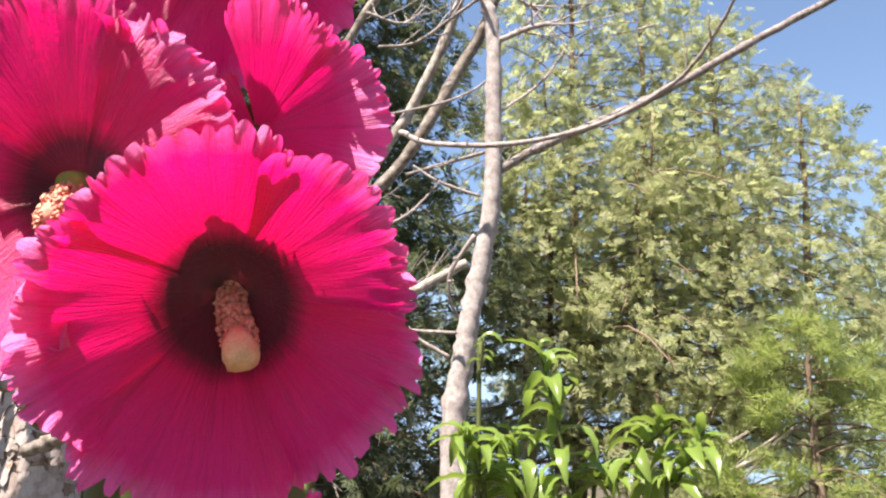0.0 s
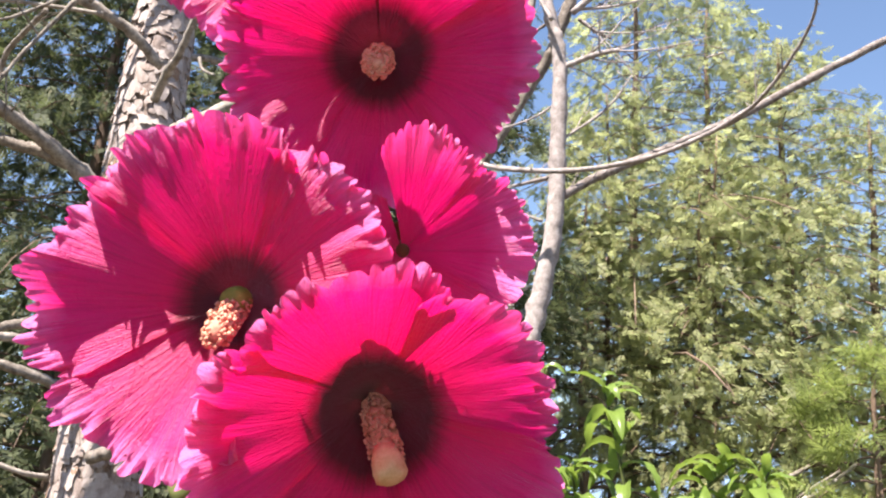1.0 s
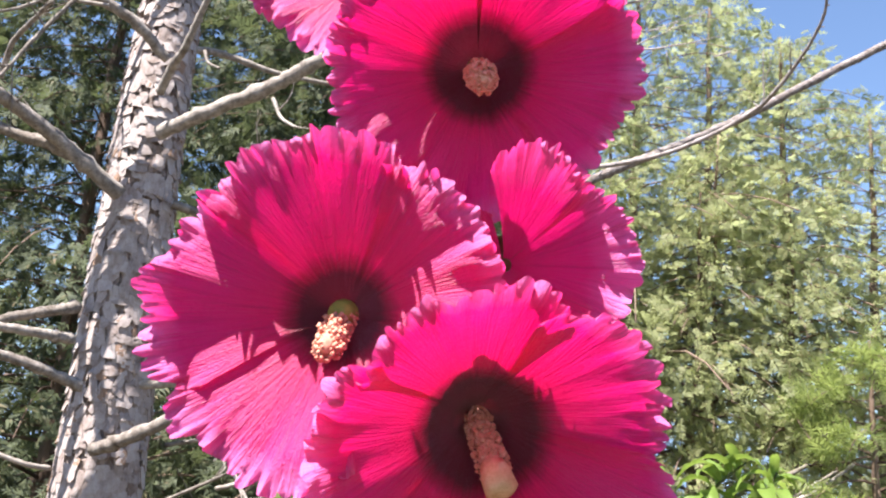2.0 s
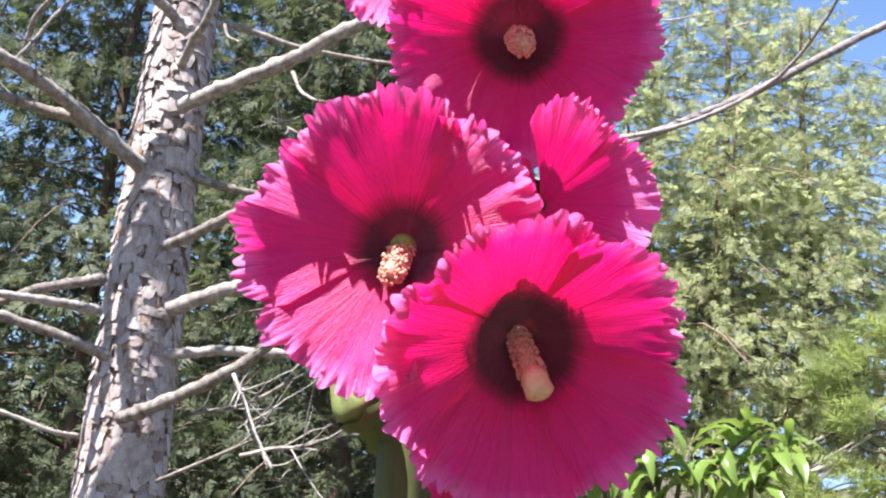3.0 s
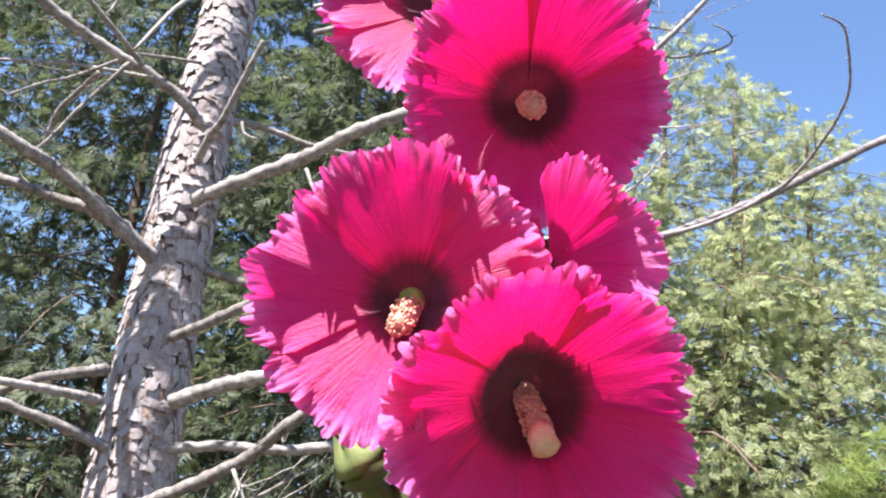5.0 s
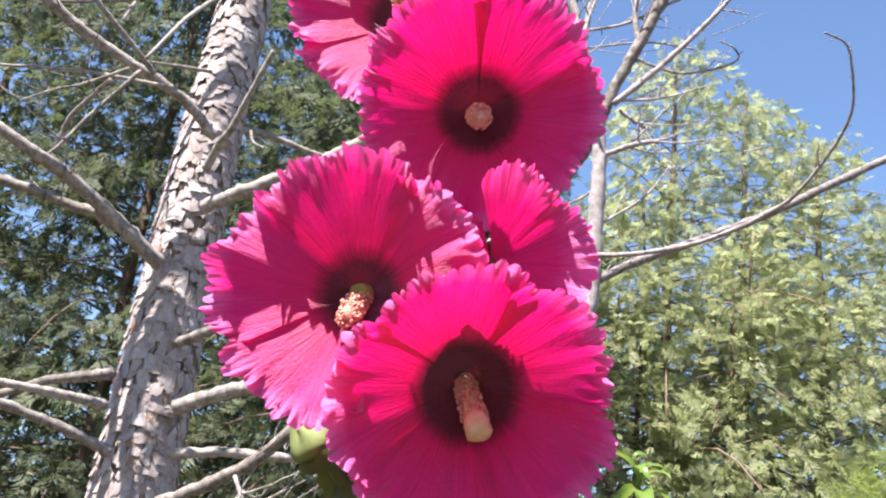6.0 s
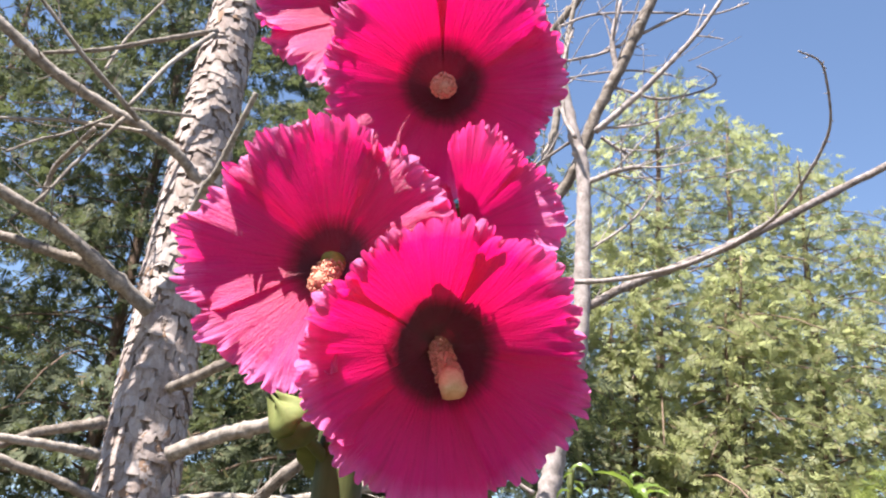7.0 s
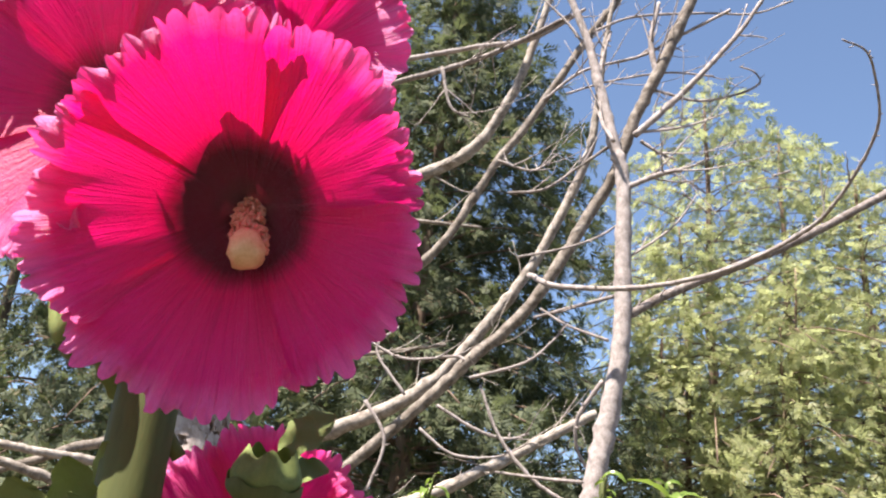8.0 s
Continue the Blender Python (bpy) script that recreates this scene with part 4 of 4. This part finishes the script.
def column_data(length, radius, bend, seed, bumps, reach):
    """Stamen column: a bent tapering rod crowded with small round anthers."""
    rng = np.random.default_rng(seed)
    t = np.linspace(0, 1, 9)
    path = np.stack([bend[0] * t ** 1.6, bend[1] * t ** 1.6, length * t], 1)
    rad = radius * (0.75 + 0.35 * t - 0.25 * t ** 4)
    rad[-1] *= 0.6
    verts, faces = tube_data(path, rad, 10)
    for _ in range(bumps):
        a, u = rng.uniform(0, 6.28), rng.uniform(*reach)
        c = np.array([np.interp(u, t, path[:, j]) for j in range(3)])
        r = np.interp(u, t, rad) * rng.uniform(0.85, 1.6)
        c = c + np.array([math.cos(a) * r, math.sin(a) * r, rng.normal(0, 0.0004)])
        o, b = len(verts), rng.uniform(0.0005, 0.0011)
        for d in ((1, 0, 0), (-1, 0, 0), (0, 1, 0), (0, -1, 0), (0, 0, 1), (0, 0, -1)):
            verts.append(c + np.array(d) * b)
        for q in ((0, 2, 4), (2, 1, 4), (1, 3, 4), (3, 0, 4), (2, 0, 5), (1, 2, 5), (3, 1, 5), (0, 3, 5)):
            faces.append(tuple(o + i for i in q))
    return verts, faces


def sepal_cup(R, depth, n=5, close=0.0, notch=0.2):
    """A green cup with pointed lobes, opening towards +z; close draws the lobes together over the top."""
    verts, faces, seg, rows = [], [], 40, 12
    for i in range(rows + 1):
        s = i / rows
        for k in range(seg):
            a = 2 * math.pi * k / seg
            lobe = 0.5 + 0.5 * math.cos(n * a)
            h = depth * s * (0.8 + notch * lobe * s ** 3)
            r = R * math.sin(min(1.0, 0.12 + s * 1.1) * math.pi * 0.5) ** 0.8
            r *= 1 - close * max(0.0, s - 0.45) ** 1.5 * 2.2 + 0.04 * lobe
            verts.append((r * math.cos(a), r * math.sin(a), h))
    for i in range(rows):
        for k in range(seg):
            k2 = (k + 1) % seg
            faces.append((i * seg + k, i * seg + k2, (i + 1) * seg + k2, (i + 1) * seg + k))
    faces.append(tuple(range(seg))[::-1])
    return verts, faces


def facing(centre, normal, spin=0.0):
    z = Vector(normal).normalized()
    x = Vector((1, 0, 0)) - z * z.x
    x.normalize()
    y = z.cross(x)
    m = Matrix((x, y, z)).transposed().to_4x4()
    return Matrix.Translation(centre) @ m @ Matrix.Rotation(radians(spin), 4, "Z")


STEM_AT = Vector((-0.009, 0.418, 0.0))
hollyhock = thing("hollyhock", STEM_AT, "tall hollyhock stalk with frilled magenta flowers and green buds", "plant")


def pedicel(local, throat):
    a = local @ Vector((0, 0, throat - 0.012))
    b = Vector((0, 0, max(0.2, a.z - 0.02)))
    mid = (a + b) / 2 + (local.to_3x3() @ Vector((0, 0, -0.012)))
    s = spline([tuple(a + local.to_3x3() @ Vector((0, 0, 0.004))), tuple(mid), tuple(b)], 6)
    v, f = tube_data(s, np.full(len(s), 0.0028), 8)
    part("pedicel", mesh_from("pedicel", v, f, STALK), hollyhock)


def flower(centre, normal, R, spin, seed, cup=0.62, ruffle=1.0, bend=(0, 0), column=0.034, anther=None, label="", tucks=None, green=True, flare=0.35, pale=False, eye=0.0, sizes=None, widths=None):
    local = facing(Vector(centre) - STEM_AT, normal, spin)
    throat = -R * cup
    v, f = sepal_cup(0.0092, 0.010, 5)
    ob = part("flower", mesh_from("flower", v, f, CALYX), hollyhock, label or "open magenta flower with frilled petals and dark eye",
              local @ Matrix.Translation((0, 0, throat - 0.010)))
    inner = Matrix.Translation((0, 0, 0.010 - throat))
    bends = [(tucks or {}).get(i, 0.0) for i in range(5)]
    for i in range(5):
        part("petal", petal_mesh(R, seed * 10 + i, cup, ruffle, (bends[i - 1], bends[i], bends[(i + 1) % 5]), flare, eye, (sizes or {}).get(i, 1.0), (widths or {}).get(i, 1.0)), ob, m=inner @ Matrix.Rotation(radians(72 * i), 4, "Z"))
    back = Matrix.Rotation(radians(-spin), 4, "Z")
    place = Matrix.Translation((0, 0, 0.010)) @ back
    if column < 0.01:
        v, f = tube_data([(0, 0, -0.004), (0, 0, 0.001), (0, 0, 0.003)], [0.0035, 0.0035, 0.002], 10)
        part("ovary", mesh_from("ovary", v, f, PETAL), ob, "dark red base of the petals", place)
        return pedicel(local, throat)
    v, f = column_data(column * (0.82 if pale else 1), 0.0034, bend, seed, 620, (0.15, 1.02))
    shaft = part("stamen_column", mesh_from("stamen_column", v, f, anther or POLLEN), ob, "fuzzy salmon stamen column", place)
    if pale:
        top = np.array([bend[0], bend[1], column])
        t0 = np.array([bend[0] * 0.62, bend[1] * 0.62, column * 0.70])
        v, f = tube_data([t0, t0 * 0.6 + top * 0.4, t0 * 0.15 + top * 0.85, top], [0.0036, 0.0049, 0.0047, 0.0028], 14, 0.12, np.random.default_rng(seed))
        part("stigma", mesh_from("stigma", v, f, POLLEN), shaft, "pale cream tip")
    if not green:
        return pedicel(local, throat)
    v, f = tube_data([(0, 0, 0), (0, 0, 0.006), (0, 0, 0.011)], [0.0050, 0.0046, 0.0034], 12)
    part("style_base", mesh_from("style_base", v, f, STYLE_GREEN), ob, "yellow-green base of the column", Matrix.Translation((0, 0, 0.009)))
    pedicel(local, throat)


def stalk():
    zs = np.array([-0.02, 0.5, 1.0, 1.4, 1.55, 1.7, 1.9])
    path = np.stack([0.010 * np.sin(zs * 3), 0.010 * np.cos(zs * 2.2), zs], 1)
    s = spline(np.column_stack([path, np.linspace(0.0145, 0.0075, 7)]), 8)
    v, f = tube_data(s[:, :3], s[:, 3], 14, 0.03, np.random.default_rng(5))
    part("stalk", mesh_from("stalk", v, f, STALK), hollyhock)


stalk()
flower((0.0277, 0.3270, 1.5281), (0.157, -0.879, -0.450), 0.0503, 36, 1, cup=0.80, flare=0.15, bend=(0.004, -0.012), column=0.031, anther=ANTHER, pale=True, green=False, eye=0.05, tucks={3: -0.08, 4: -0.08}, label="lowest large magenta flower in full face")
flower((-0.0232, 0.3234, 1.5680), (-0.12, -0.98, -0.14), 0.0506, 30, 2, cup=0.56, ruffle=1.1, flare=0.30, bend=(-0.001, -0.012), column=0.018, anther=ANTHER, eye=-0.06, tucks={3: -0.06, 2: -0.04, 0: 0.3}, sizes={4: 0.45}, label="magenta flower with its lower petals in full sun")
flower((0.0170, 0.3260, 1.6485), (0.04, -0.95, -0.30), 0.0480, -14, 3, cup=0.72, flare=0.2, bend=(0.001, -0.007), column=0.032, anther=ANTHER, tucks={2: -0.14, 3: 0.1, 4: 0.4}, label="upper magenta flower with dark eye")
flower((0.0330, 0.3280, 1.5860), (0.20, -0.95, -0.20), 0.0345, 6, 4, cup=0.8, flare=0.1, ruffle=1.2, column=0.004, green=False, tucks={2: 0.5, 3: 0.3, 0: 0.1}, sizes={1: 0.98, 0: 0.98, 2: 0.55, 3: 0.5, 4: 0.8}, widths={1: 0.78, 0: 1.15, 2: 0.9}, eye=-0.6, label="half-open magenta flower tucked behind the others")
flower((-0.0280, 0.3720, 1.7270), (-0.10, -0.98, -0.10), 0.0545, 30, 5, cup=0.60, label="topmost magenta flower, sunlit petals")
flower((0.013, 0.432, 1.4525), (0.10, -0.97, -0.02), 0.045, 5, 6, label="lower magenta flower behind green buds")


def bud(centre, axis, R, label, close=0.95, deep=2.1):
    m = facing(Vector(centre) - STEM_AT, axis)
    v, f = sepal_cup(R, R * deep, 5, close)
    ob = part("bud", mesh_from("bud", v, f, CALYX), hollyhock, label, m)
    v, f = sepal_cup(R * 0.8, R * 0.7, 6, 0.0)
    part("epicalyx", mesh_from("epicalyx", v, f, STALK), ob, m=Matrix.Translation((0, 0, -R * 0.12)) @ Matrix.Scale(1.2, 4))
    a = m @ Vector((0, 0, 0.002))
    s = spline([tuple(a), tuple(a * 0.5 + Vector((0, 0, a.z * 0.5 - 0.012))), (0, 0, a.z - 0.03)], 6)
    v, f = tube_data(s, np.full(len(s), 0.0026), 8)
    part("pedicel", mesh_from("pedicel", v, f, STALK), hollyhock)


bud((-0.031, 0.394, 1.512), (-0.62, -0.35, 0.62), 0.0115, "plump green bud below a flower")
bud((0.029, 0.390, 1.4665), (0.15, -0.25, 0.9), 0.0112, "green calyx cup below the flower", 0.45, 1.5)
bud((-0.036, 0.392, 1.452), (-0.4, -0.3, 0.85), 0.0085, "small pale green bud")
bud((-0.052, 0.400, 1.447), (-0.6, -0.3, 0.7), 0.008, "small pale green bud")


def bract_mesh(seed):
    """A small wavy lobed leaf along +x, unit length."""
    rng = np.random.default_rng(seed)
    verts, faces, n = [], [], 12
    bend = rng.uniform(0.2, 0.6)
    for i in range(n + 1):
        t = i / n
        w = 0.30 * math.sin(math.pi * (0.05 + 0.93 * t)) ** 0.7 * (1 + 0.18 * math.sin(t * 17))
        for k in (-1, -0.6, -0.2, 0.2, 0.6, 1):
            verts.append((t * (1 - 0.2 * bend * t), k * w, 0.12 * abs(k) * w - bend * t * t * 0.6 + 0.03 * math.sin(t * 14 + k * 4)))
    for i in range(n):
        for k in range(5):
            o = i * 6 + k
            faces.append((o, o + 1, o + 7, o + 6))
    return mesh_from("bract", verts, faces, CALYX)


def bract(at, turn, size, seed):
    m = Matrix.Translation(Vector(at) - STEM_AT) @ Euler([radians(a) for a in turn]).to_matrix().to_4x4() @ Matrix.Scale(size, 4)
    part("bract", bract_mesh(seed), hollyhock, m=m)


bract((-0.020, 0.412, 1.498), (60, -40, 200), 0.024, 1)
bract((-0.024, 0.412, 1.506), (40, -70, 160), 0.018, 2)
bract((-0.018, 0.404, 1.458), (70, -75, 190), 0.028, 3)
bract((-0.030, 0.402, 1.455), (60, -80, 215), 0.026, 4)
bract((-0.026, 0.386, 1.448), (60, -60, 175), 0.023, 8)
bract((-0.036, 0.388, 1.446), (80, -75, 200), 0.026, 9)
bract((-0.018, 0.392, 1.446), (70, -80, 150), 0.024, 10)
bract((-0.045, 0.412, 1.455), (50, -60, 170), 0.024, 5)
bract((0.030, 0.400, 1.482), (80, -50, -10), 0.022, 6)
bract((0.026, 0.405, 1.476), (60, -20, -20), 0.020, 7)
